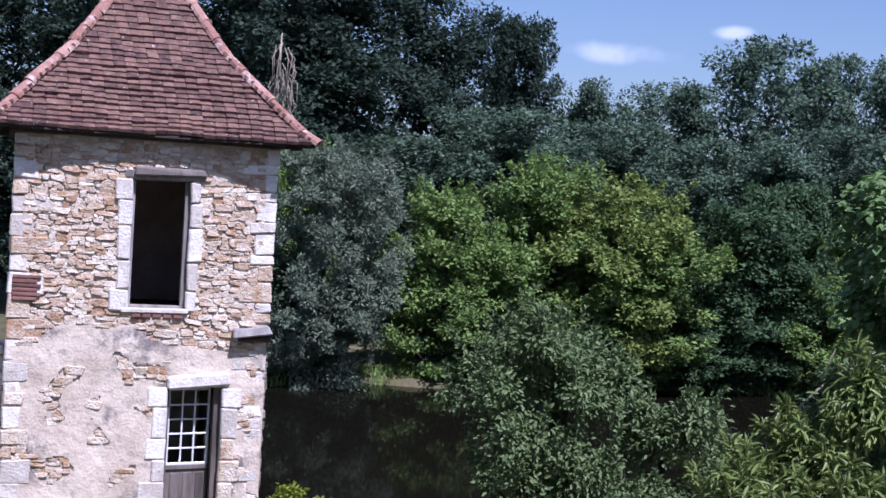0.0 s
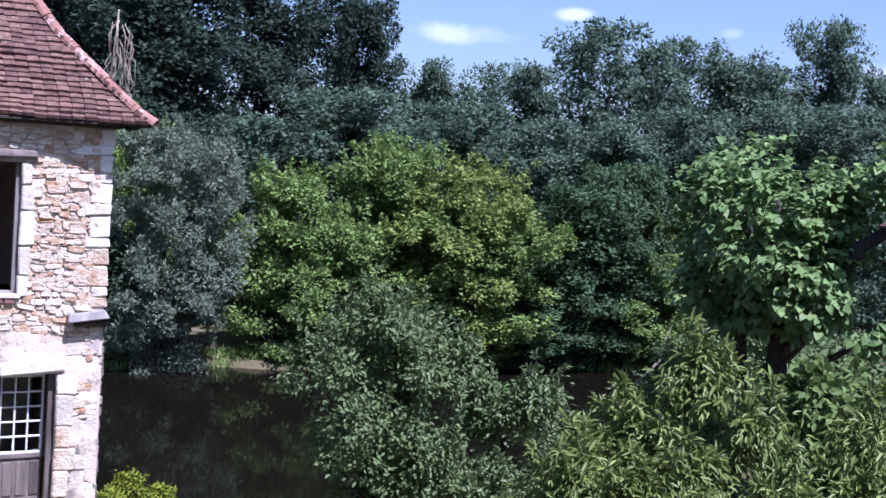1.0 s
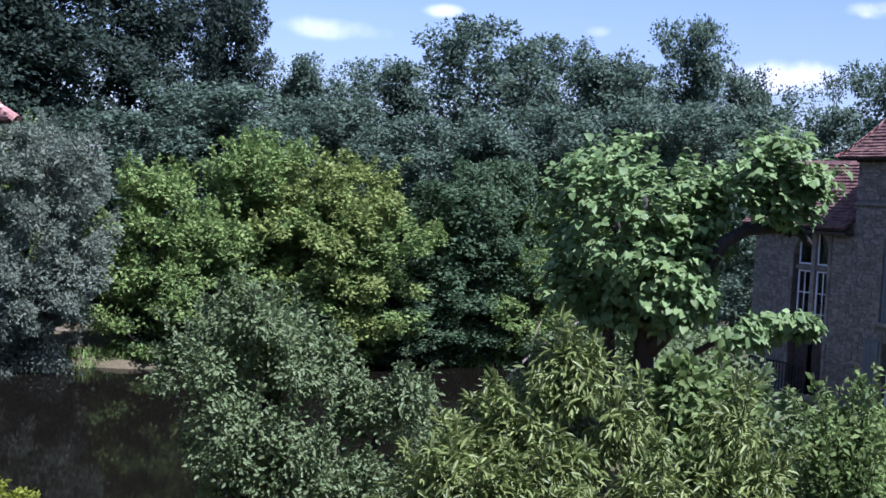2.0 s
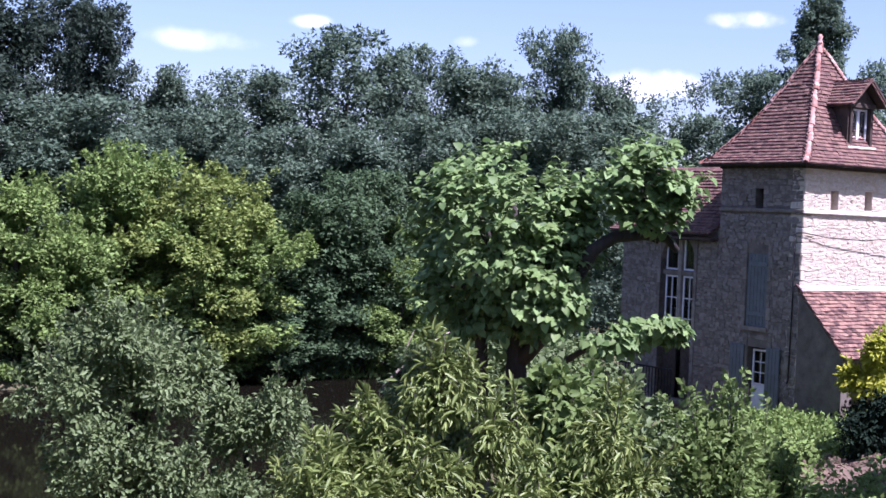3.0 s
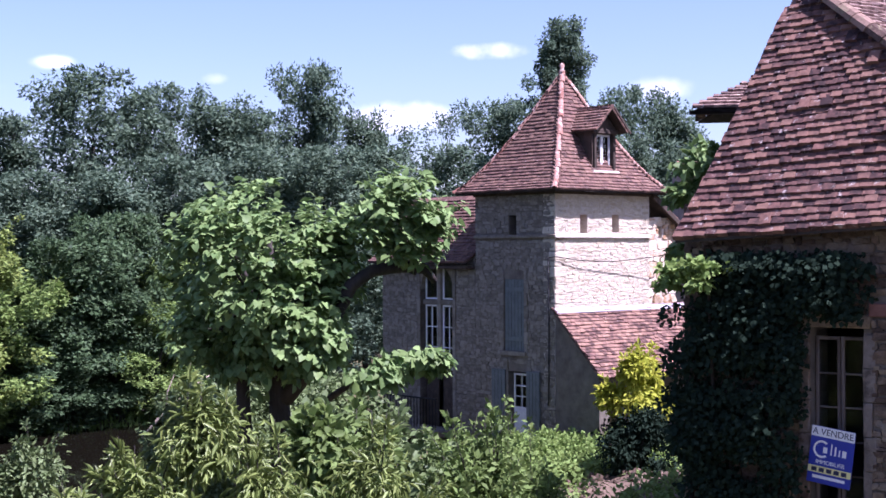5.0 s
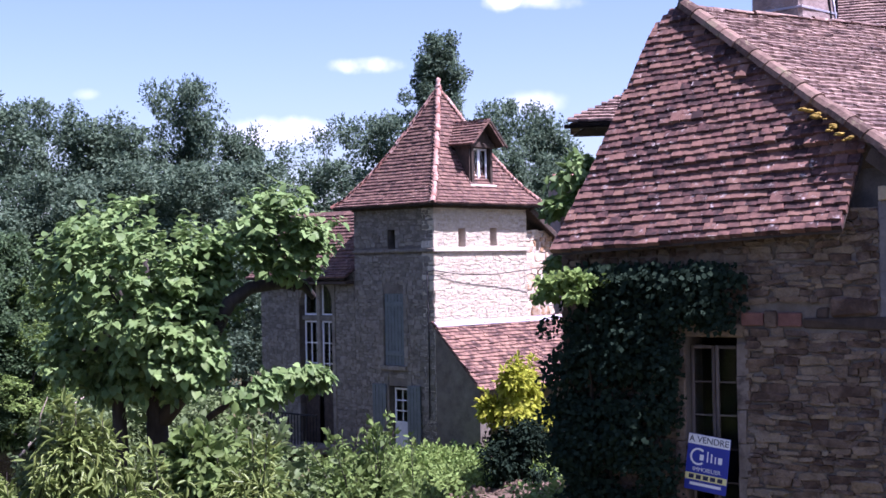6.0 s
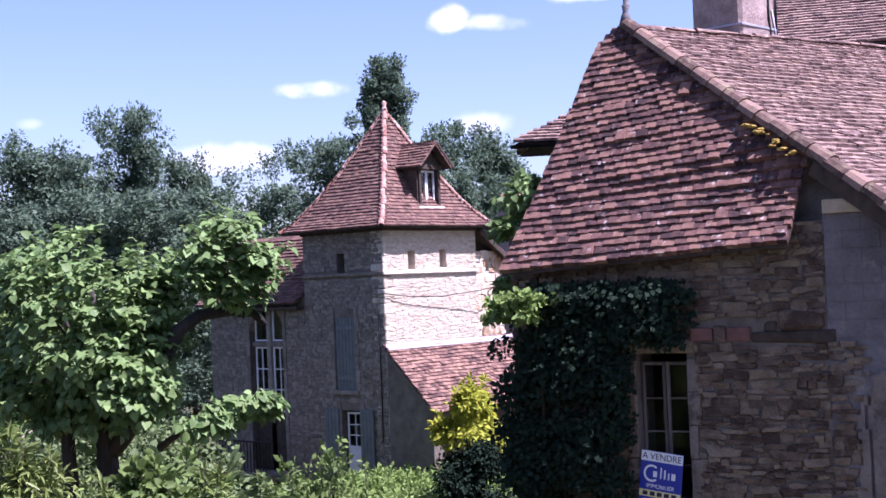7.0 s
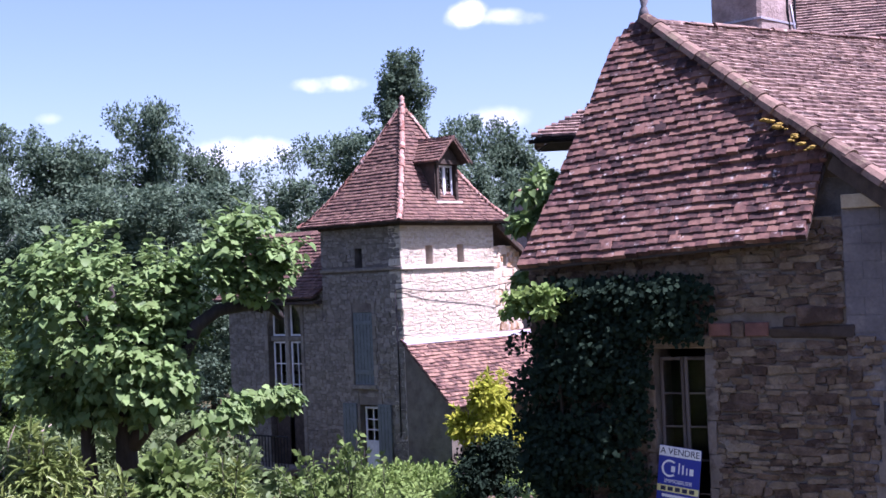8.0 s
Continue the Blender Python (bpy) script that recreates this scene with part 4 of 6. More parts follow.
    # dark backing rooms behind slots
    for a, b, c, d in (s1, s2):
        box_part("slot_back", (a - 0.05, 0.3, c - 0.05), (b + 0.05, 0.34, d + 0.05), M["stone_white"], t, bevel=0)
    # closed shutter, half-glazed door with open shutters
    sh = part("shutter", slab(bmesh.new(), (shut[0], 0.02, shut[2]), (shut[1], 0.06, shut[3]), 0.01), M["paint_grey"], t, "closed grey-green plank shutter", at=wm)
    for k in range(1, 6):
        x = shut[0] + (shut[1] - shut[0]) * k / 6
        box_part("board_joint", (x - 0.003, 0.016, shut[2] + 0.03), (x + 0.003, 0.021, shut[3] - 0.03), M["iron"], sh, bevel=0)
    for z in (shut[2] + 0.3, shut[3] - 0.35):
        box_part("batten", (shut[0] + 0.04, 0.0, z), (shut[1] - 0.04, 0.02, z + 0.12), M["paint_grey"], sh, bevel=0.006)
    dr = part("door", slab(bmesh.new(), (door[0] + 0.05, 0.15, 0.2), (door[1] - 0.05, 0.2, 1.28), 0.01), M["paint_white"], t, "white half-glazed door", at=wm)
    small_window(t, door[0] + 0.05, door[1] - 0.05, 1.285, 2.3, 0.15, 2, 3, "paint_white", bar=0.03, frame_w=0.06, at=wm)
    for a, b in ((door[0] - 0.62, door[0] - 0.06), (door[1] + 0.06, door[1] + 0.58)):
        s = part("shutter", slab(bmesh.new(), (a, -0.1, 0.22), (b, -0.05, 2.4), 0.01), M["paint_grey"], t, at=wm)
        for k in range(1, 4):
            x = a + (b - a) * k / 4
            box_part("board_joint", (x - 0.003, -0.104, 0.25), (x + 0.003, -0.099, 2.37), M["iron"], s, bevel=0)
    # tall arched window in the wing
    mid = (tall[0] + tall[1]) / 2
    for a, b in ((tall[0], mid - 0.05), (mid + 0.05, tall[1])):
        small_window(t, a + 0.06, b - 0.06, 2.2, 4.15, 0.15, 2, 3, "paint_white", bar=0.03, frame_w=0.05, at=wm)
        small_window(t, a + 0.06, b - 0.06, 4.32, 5.3, 0.15, 1, 1, "paint_white", frame_w=0.05, at=wm)
        box_part("door_leaf", (a + 0.06, 0.17, 0.3), (b - 0.06, 0.22, 2.19), M["wood_dark"], west, bevel=0.01)
    box_part("mullion", (mid - 0.08, 0.08, 2.2), (mid + 0.08, 0.26, 5.35), M["stone_shade"], west, bevel=0.015)
    box_part("transom", (tall[0], 0.08, 4.16), (tall[1], 0.26, 4.31), M["stone_shade"], west, bevel=0.015)
    bm = bmesh.new()
    n = 12
    for k in range(n):
        a0, a1 = math.pi * k / n, math.pi * (k + 1) / n
        r = (tall[1] - tall[0]) / 2
        pts = [(mid + math.cos(a) * q, 4.62 + math.sin(a) * q) for a, q in ((a0, r), (a1, r), (a1, r * 1.6), (a0, r * 1.6))]
        pts = [(min(max(x, tall[0]), tall[1]), min(z, 5.36)) for x, z in pts]
        f = [bm.verts.new((x, y, z)) for y in (0.0, 0.3) for x, z in pts]
        for q in ((0, 1, 2, 3), (7, 6, 5, 4), (0, 4, 5, 1)):
            bm.faces.new([f[i] for i in q])
    bmesh.ops.remove_doubles(bm, verts=bm.verts, dist=0.002)
    part("arch", bm, M["stone_shade"], west)
    for a in (tall[0] - 0.14, tall[1]):
        for z in np.arange(0.3, 5.3, 0.45):
            box_part("jamb_stone", (a, -0.04, z), (a + 0.14, 0.2, z + 0.44), M["stone_shade"], west, bevel=0.012)
    # tower roof with dormer
    box_part("cornice", (-0.06, -0.06, top - 0.06), (W + 0.06, D + 0.06, top + 0.04), M["wood_dark"], t, bevel=0.02)
    prof = [(0, 7.44), (0.12, 7.66), (0.34, 8.3), (0.55, 9.05), (0.78, 10.0), (1.0, 10.95)]
    roof = pyramid_roof(t, -0.46, W + 0.46, -0.46, D + 0.46, prof, M["tile"], 40, nearest=(2.0, 0, 8.2), radius=0.085, expose=0.125, tile_w=0.18)
    part("finial", tube([(W / 2, D / 2, 10.9), (W / 2, D / 2, 11.08), (W / 2, D / 2, 11.12), (W / 2, D / 2, 11.24), (W / 2, D / 2, 11.3)], [0.12, 0.08, 0.05, 0.08, 0.02], 8), M["hip_tile"], roof)
    dm = part("dormer", slab(bmesh.new(), (1.56, -0.02, 7.94), (2.66, 0.12, 8.06), 0.01), M["stone_white"], t)
    for a, b in ((1.66, 1.76), (2.46, 2.56)):
        box_part("post", (a, 0.04, 8.06), (b, 0.16, 9.25), M["wood_dark"], dm, bevel=0.01)
    small_window(t, 1.77, 2.45, 8.07, 9.11, 0.17, 2, 1, "paint_white", bar=0.1, frame_w=0.06)
    box_part("head", (1.6, 0.0, 9.12), (2.62, 0.15, 9.25), M["wood_dark"], dm, bevel=0.01)
    # near-black sheet stands in for the unlit space behind the sash
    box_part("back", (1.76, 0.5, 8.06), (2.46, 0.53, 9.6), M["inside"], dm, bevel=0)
    for x in (1.62, 2.54):
        bm = bmesh.new()
        a = [bm.verts.new((x + dx, y, z)) for dx in (0, 0.06) for y, z in ((0.1, 7.9), (0.35, 8.2), (1.1, 9.25), (0.1, 9.25))]
        for q in ((0, 1, 2, 3), (7, 6, 5, 4), (0, 4, 5, 1), (1, 5, 6, 2), (2, 6, 7, 3), (3, 7, 4, 0)):
            bm.faces.new([a[i] for i in q])
        part("cheek", bm, M["wood_dark"], dm)
    bm = bmesh.new()
    g = [bm.verts.new(p) for p in ((1.62, 0.06, 9.25), (2.6, 0.06, 9.25), (2.11, 0.06, 9.75), (1.62, 0.12, 9.25), (2.6, 0.12, 9.25), (2.11, 0.12, 9.75))]
    for q in ((0, 1, 2), (5, 4, 3), (0, 2, 5, 3), (1, 4, 5, 2), (0, 3, 4, 1)):
        bm.faces.new([g[i] for i in q])
    part("gable", bm, M["wood_dark"], dm)
    dr_roof = part("dormer_roof", bmesh.new(), M["under"], t)
    for s in (-1, 1):
        frm = Matrix.Translation((2.11 + s * 0.68, 1.05, 0)) @ Matrix.Rotation(s * math.pi / 2, 4, "Z")
        roof_face(dr_roof, frm, [(0, 9.16), (0.68, 9.86)], (lambda r: -1.28) if s > 0 else (lambda r: -0.75), (lambda r: 0.75) if s > 0 else (lambda r: 1.28), M["tile"], 47 + s, limit=60, nearest=(2, 0, 9), expose=0.11)
        part("bargeboard", slab(bmesh.new(), (0, 0.06, -0.03), (0.98, 0.1, 0.04), 0.008), M["wood_dark"], dr_roof,
             at=Matrix.Translation((2.11 + s * 0.68, -0.24, 9.13)) @ Matrix.Rotation(0 if s < 0 else math.pi, 4, "Z") @ Matrix.Rotation(-0.8, 4, "Y"))
    hip_tiles(dr_roof, [(2.11, -0.22, 9.88), (2.11, 1.55, 9.88)], M["hip_tile"], radius=0.07, seed=3)
    # added room shell, toned near black to darken the tall window
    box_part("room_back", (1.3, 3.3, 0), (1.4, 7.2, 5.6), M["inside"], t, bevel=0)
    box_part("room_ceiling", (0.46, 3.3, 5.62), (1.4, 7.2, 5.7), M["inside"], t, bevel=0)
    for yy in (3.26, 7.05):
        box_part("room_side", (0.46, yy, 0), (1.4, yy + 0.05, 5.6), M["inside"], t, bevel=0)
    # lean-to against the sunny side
    # lean-to walls share the mortar that is darkened for shade
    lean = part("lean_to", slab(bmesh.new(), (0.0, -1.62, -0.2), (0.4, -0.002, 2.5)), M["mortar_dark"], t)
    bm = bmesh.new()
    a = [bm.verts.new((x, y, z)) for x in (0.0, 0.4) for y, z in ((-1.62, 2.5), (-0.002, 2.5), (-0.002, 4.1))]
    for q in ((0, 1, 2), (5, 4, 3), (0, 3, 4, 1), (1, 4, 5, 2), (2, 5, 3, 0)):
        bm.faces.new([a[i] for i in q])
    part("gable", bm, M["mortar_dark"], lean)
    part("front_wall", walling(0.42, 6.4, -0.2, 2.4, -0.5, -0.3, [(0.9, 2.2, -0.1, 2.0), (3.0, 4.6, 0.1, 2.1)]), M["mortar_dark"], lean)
    roof_face(lean, Matrix.Translation((0, -1.8, 0)), [(0, 2.36), (0.3, 2.66), (1.78, 4.12)], lambda r: -0.1, lambda r: 6.6, M["tile_mottled"], 52, uneven=1.8, limit=120, nearest=(1, -1.5, 3), expose=0.12)
    part("flashing", slab(bmesh.new(), (-0.06, -0.2, -0.012), (6.5, 0.0, 0.012), 0.004), M["zinc"], lean, "pale zinc flashing", at=Matrix.Translation((0, -0.01, 4.19)) @ Matrix.Rotation(0.72, 4, "X"))
    # rear part beyond the tower, ochre stone
    rear = part("rear_wall", walling(W, 5.3, 0, 6.75, 0.12, 0.55, [(4.45, 4.68, 6.15, 6.5)]), M["mortar"], t)
    shapes = stone_shapes(8, 26, M["stone_warm"])
    lay_pieces("stone", "rubble_stone", rubble(W + 0.02, 5.3, 4.0, 6.75, shapes, 27, high=(0.12, 0.26), wide=(0.25, 0.5), out=0.04, y=0.12, openings=[(4.45, 4.68, 6.15, 6.5)]), rear, M["stone_warm"], 0, (5, 0, 5))
    roof_face(rear, Matrix.Translation((5.75, 1.6, 0)) @ Matrix.Rotation(math.pi / 2, 4, "Z"), [(0, 6.25), (1.8, 7.45)], lambda r: -1.75, lambda r: 1.7, M["tile_old"], 58, limit=40, nearest=(5, 0, 7))
    part("verge_board", slab(bmesh.new(), (-0.04, -0.05, -0.09), (2.15, 0.02, 0.05), 0.01), M["wood_dark"], rear, at=Matrix.Translation((5.78, -0.16, 6.2)) @ Matrix.Rotation(math.pi, 4, "Z") @ Matrix.Rotation(-0.59, 4, "Y"))
    # wing roof behind the tower's left side
    wing = part("wing_roof", bmesh.new(), M["under"], t)
    frm = Matrix.Translation((-0.45, 5.4, 0)) @ Matrix.Rotation(-math.pi / 2, 4, "Z")
    roof_face(wing, frm, [(0, 5.42), (0.5, 5.75), (1.9, 7.4)], lambda r: -2.4, lambda r: 2.16, M["tile"], 60, limit=60, nearest=(0, 3.5, 6), expose=0.13, tile_w=0.2)
    box_part("eave_board", (-0.35, 3.26, 5.25), (0.0, 7.8, 5.35), M["wood_dark"], wing, bevel=0.01)
    # iron railing before the tall window
    rail = part("railing", slab(bmesh.new(), (X(6.5), -1.0, 1.42), (X(3.9), -0.95, 1.47), 0.008), M["iron"], t, "black iron balcony railing", at=wm)
    for k in range(19):
        x = X(6.46) + k * 0.14
        box_part("baluster", (x - 0.011, -0.985, 0.55), (x + 0.011, -0.965, 1.42), M["iron"], rail, bevel=0)
    box_part("landing", (X(6.5), -1.05, 0.3), (X(3.9), -0.05, 0.5), M["stone_shade"], rail, bevel=0.02)
    # cable and pipe on the wall
    part("pipe", tube([(-0.07, 0.2, 5.6), (-0.07, 0.18, 3.5), (-0.07, 0.2, 1.6), (-0.05, 0.26, 1.5)], [0.022] * 4, 6), M["iron"], t)
    part("cable", tube([(-0.07, 0.16, 5.6), (-0.06, -0.08, 5.62), (0.9, -0.14, 5.5), (2.2, -0.2, 5.47), (3.6, -0.35, 5.58), (5.0, -0.6, 5.78), (6.4, -0.9, 6.0)], [0.014] * 7, 5), M["iron"], t)
    return t


dovecote_house()


# ---- the house with the creeper ----
def creeper_house():
    K = Vector((12.651, 11.078, 0))
    m = Matrix.Translation(K) @ Matrix.Rotation(radians(90 - 156), 4, "Z")
    t = thing("creeper_house", m, "old stone house with hipped brown tile roof, creeper on wall", "house")
    # local x along the wall towards the near corner, y inwards
    win = (-2.36, -1.70, 2.6, 4.86)
    top = 6.35
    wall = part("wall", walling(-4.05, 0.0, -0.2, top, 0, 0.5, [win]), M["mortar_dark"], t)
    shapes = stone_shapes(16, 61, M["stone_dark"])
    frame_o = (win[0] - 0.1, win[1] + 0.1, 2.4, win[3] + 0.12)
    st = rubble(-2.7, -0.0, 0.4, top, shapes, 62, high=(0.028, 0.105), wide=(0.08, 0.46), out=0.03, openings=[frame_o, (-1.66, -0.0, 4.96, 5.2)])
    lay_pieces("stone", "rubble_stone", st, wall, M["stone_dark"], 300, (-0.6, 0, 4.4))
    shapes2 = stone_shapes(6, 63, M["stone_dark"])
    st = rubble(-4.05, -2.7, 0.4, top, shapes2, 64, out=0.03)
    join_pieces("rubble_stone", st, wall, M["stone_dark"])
    for k, (a, b) in enumerate(((-1.63, -1.36), (-1.18, -0.9))):
        box_part("brick", (a, -0.045, 5.0), (b, 0.05, 5.16), M["brick"], wall, bevel=0.01, wobble=0.006)
    box_part("stone", (-1.35, -0.04, 4.98), (-1.2, 0.05, 5.18), M["stone_dark"], wall, bevel=0.015)
    box_part("timber", (-0.88, -0.03, 4.97), (0.1, 0.1, 5.1), M["wood_dark"], wall, bevel=0.015, wobble=0.02)
    # solid dark block painted in for the shade of a wall hole
    box_part("hollow", (-0.72, -0.02, 5.1), (-0.58, 0.06, 5.22), M["wood_dark"], wall, bevel=0.02, wobble=0.02)
    box_part("stone", (-0.56, -0.06, 5.12), (-0.02, 0.1, 5.34), M["stone_dark"], wall, bevel=0.03, wobble=0.025)
    box_part("lintel", (win[0] - 0.1, -0.03, win[3]), (win[1] + 0.1, 0.3, win[3] + 0.16), M["stone_dark"], wall, bevel=0.015)
    for z in np.arange(2.4, 4.8, 0.4):
        box_part("jamb_stone", (win[1], -0.03, z), (win[1] + 0.11 + 0.04 * (int(z * 5) % 2), 0.3, z + 0.396), M["render_old"], wall, bevel=0.006, wobble=0.008)
        box_part("jamb_stone", (win[0] - 0.14, -0.05, z), (win[0], 0.3, z + 0.39), M["stone_dark"], wall, bevel=0.012)
    for i in range(2):
        a = win[0] + 0.01 + i * 0.32
        small_window(t, a, a + 0.31, 2.65, 4.75, 0.12, 1, 5, "wood_brown", bar=0.022, frame_w=0.04)
    # closed shell toned near black for the gloom behind the panes
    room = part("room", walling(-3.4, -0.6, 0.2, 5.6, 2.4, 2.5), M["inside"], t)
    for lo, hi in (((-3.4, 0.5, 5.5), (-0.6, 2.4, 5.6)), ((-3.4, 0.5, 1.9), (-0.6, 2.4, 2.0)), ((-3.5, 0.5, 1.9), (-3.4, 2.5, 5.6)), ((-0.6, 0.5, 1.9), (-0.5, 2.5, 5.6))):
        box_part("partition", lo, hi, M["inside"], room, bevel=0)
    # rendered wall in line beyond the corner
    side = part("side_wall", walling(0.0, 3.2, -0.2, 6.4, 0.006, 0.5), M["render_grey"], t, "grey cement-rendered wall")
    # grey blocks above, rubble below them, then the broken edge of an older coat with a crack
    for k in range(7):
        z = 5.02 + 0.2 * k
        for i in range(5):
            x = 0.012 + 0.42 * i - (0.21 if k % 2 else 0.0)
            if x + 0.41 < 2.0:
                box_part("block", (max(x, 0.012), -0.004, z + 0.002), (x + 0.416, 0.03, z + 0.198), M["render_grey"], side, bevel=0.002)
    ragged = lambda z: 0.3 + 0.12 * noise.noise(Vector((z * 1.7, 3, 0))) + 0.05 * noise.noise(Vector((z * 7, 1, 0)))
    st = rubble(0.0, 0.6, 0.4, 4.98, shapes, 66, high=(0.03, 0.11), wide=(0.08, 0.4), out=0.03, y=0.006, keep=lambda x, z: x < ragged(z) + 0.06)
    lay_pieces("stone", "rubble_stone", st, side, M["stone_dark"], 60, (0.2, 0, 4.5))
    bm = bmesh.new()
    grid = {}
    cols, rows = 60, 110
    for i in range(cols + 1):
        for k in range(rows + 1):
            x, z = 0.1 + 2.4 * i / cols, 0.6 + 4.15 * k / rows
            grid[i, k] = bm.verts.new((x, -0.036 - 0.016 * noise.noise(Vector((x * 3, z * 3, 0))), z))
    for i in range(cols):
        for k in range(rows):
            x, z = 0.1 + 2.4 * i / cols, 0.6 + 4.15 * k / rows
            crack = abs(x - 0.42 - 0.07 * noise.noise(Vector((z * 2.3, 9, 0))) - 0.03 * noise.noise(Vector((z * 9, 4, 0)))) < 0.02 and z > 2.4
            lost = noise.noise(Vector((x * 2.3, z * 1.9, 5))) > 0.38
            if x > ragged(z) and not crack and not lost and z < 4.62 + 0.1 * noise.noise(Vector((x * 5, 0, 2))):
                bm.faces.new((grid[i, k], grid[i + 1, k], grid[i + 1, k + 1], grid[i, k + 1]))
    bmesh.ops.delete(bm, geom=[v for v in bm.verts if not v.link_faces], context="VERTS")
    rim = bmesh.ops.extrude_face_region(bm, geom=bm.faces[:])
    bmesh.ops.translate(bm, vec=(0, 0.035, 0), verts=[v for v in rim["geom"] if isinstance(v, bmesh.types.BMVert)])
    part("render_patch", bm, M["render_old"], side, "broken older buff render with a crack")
    part("back_wall", walling(-4.05, 3.2, -0.2, 6.2, 5.5, 6.0), M["mortar_dark"], t)
    part("end_wall", walling(0.5, 5.5, -0.2, 6.2, 0, 0.45), M["mortar_dark"], t, at=Matrix.Translation((-4.05, 0, 0)) @ Matrix.Rotation(math.pi / 2, 4, "Z") @ Matrix.Scale(-1, 4, (0, 1, 0)))
    # hip end; the eave rises a little towards the corner
    roof = part("roof", bmesh.new(), M["under"], t)
    left_pts = [(0, -4.02), (0.29, -3.88), (0.58, -3.72), (0.83, -3.62), (1.22, -3.45), (1.58, -3.3), (1.7, -3.1), (1.74, -2.95)]
    right_pts = [(0, -0.31), (0.41, -0.24), (0.49, -0.17), (1.74, -2.88)]
    edge_rise = [(0, 0.2), (0.41, 0.16), (0.55, 0.33), (0.904, 0.24), (1.322, 0.11), (1.74, 0.0)]
    lf = lambda r: float(np.interp(r, [p[0] for p in left_pts], [p[1] for p in left_pts]))
    rf = lambda r: float(np.interp(r, [p[0] for p in right_pts], [p[1] for p in right_pts]))
    # the hip end twists up to meet the hip tiles

    def tilt(x, r):
        share = (x - lf(r)) / max(rf(r) - lf(r), 0.05)
        return max(0.0, min(share, 1.1)) * float(np.interp(r, [p[0] for p in edge_rise], [p[1] for p in edge_rise]))

    roof_face(roof, Matrix.Translation((0, -0.35, 0)), [(0, 5.88), (0.3, 6.38), (0.83, 7.36), (1.74, 9.06)], lf, rf, M["tile_old"], 70, expose=0.104, tile_w=0.15, limit=300, nearest=(-1.6, 0, 6.6), uneven=1.4, lift=tilt, thick=0.062)
    # far side of the hip
    roof_face(roof, Matrix.Translation((-4.05, 3.2, 0)) @ Matrix.Rotation(-math.pi / 2, 4, "Z"), [(0, 5.9), (1.1, 9.05)], lambda r: -2.6, lambda r: 3.2 - 1.9 * r / 1.1, M["tile_old"], 72, expose=0.14, tile_w=0.2, limit=0)
    # main slope: ridge from the hip's top, heading 92, falling towards the street
    top_p = Vector((-2.9, 1.39, 9.09))
    inv = m.inverted().to_3x3()
    ridge = inv @ compass(92)
    fall = inv @ Vector((-0.04, -3.19, 0)).normalized()
    R = 9.0
    S = 4.6
    frm = Matrix((ridge, -fall, Vector((0, 0, 1)))).transposed().to_4x4()
    frm.translation = Vector((top_p.x, top_p.y, 0)) + fall * S
    slope = 2.07 / 3.19
    roof_face(roof, frm, [(0, 9.09 - slope * S), (S, 9.09)], lambda r: -0.0, lambda r: R, M["tile_grey"], 74, expose=0.115, tile_w=0.17, limit=300, nearest=tuple(top_p + fall * 1.2 + ridge * 0.8), uneven=1.7, thick=0.06)
    back = Matrix((-ridge, fall, Vector((0, 0, 1)))).transposed().to_4x4()
    back.translation = Vector((top_p.x, top_p.y, 0)) - fall * 3.0 + ridge * R
    roof_face(roof, back, [(0, 9.05 - 0.65 * 3.0), (3.0, 9.07)], lambda r: 0, lambda r: R - 0.6, M["tile_grey"], 76, expose=0.14, tile_w=0.2, limit=0)
    hip_tiles(roof, [top_p + Vector((0, 0, 0.1)), top_p + fall * 1.6 + Vector((0, 0, 0.07 - slope * 1.6)), top_p + fall * S + Vector((0, 0, 0.06 - slope * S))][::-1], M["hip_old"], radius=0.135, length=0.3, seed=5)
    hip_tiles(roof, [top_p + ridge * 0.1 + Vector((0, 0, 0.06)), top_p + ridge * R + Vector((0, 0, 0.06))], M["tile_grey"], radius=0.07, length=0.36, seed=6)
    f = top_p + Vector((0, 0, 0.05))
    part("finial", tube([f, f + Vector((0, 0, 0.16)), f + Vector((0, 0, 0.2)), f + Vector((0.01, 0, 0.28)), f + Vector((0.01, 0, 0.3)), f + Vector((0.02, 0, 0.38)), f + Vector((0.02, 0, 0.44))], [0.1, 0.055, 0.035, 0.06, 0.035, 0.045, 0.01], 9), M["render_grey"], roof)
    # boxed verge of pale wood under the main slope
    low_end = top_p + fall * 3.05 + Vector((0.02, 0.0, -slope * 3.05 - 0.14))
    way = (fall - Vector((0, 0, slope))).normalized()
    flank = way.cross(Vector((0, 0, 1))).normalized()
    vm = Matrix((way, flank, way.cross(flank))).transposed().to_4x4()
    vm.translation = low_end
    part("verge_board", slab(bmesh.new(), (0, -0.03, -0.09), (1.9, 0.03, 0.1), 0.01), M["wood_dark"], roof, at=vm)
    box_part("verge_board", (0.02, -0.06, 6.42), (0.8, -0.0, 6.58), M["wood_pale"], roof, bevel=0.008)
    part("gable_wall", slab(bmesh.new(), (-1.3, 0.22, 6.1), (0.3, 0.5, 6.8), 0.0), M["mortar_dark"], t)
    # lichen cushions near the hip's foot
    rng = random.Random(3)
    for k in range(14):
        a = top_p + fall * rng.uniform(2.3, 3.05)
        r = rng.uniform(0.025, 0.065)
        bm = bmesh.new()
        bmesh.ops.create_icosphere(bm, subdivisions=2, radius=r)
        for v in bm.verts:
            v.co *= 1 + 0.4 * noise.noise(v.co * 30 + Vector((k, 0, 0)))
            v.co.z *= 0.4
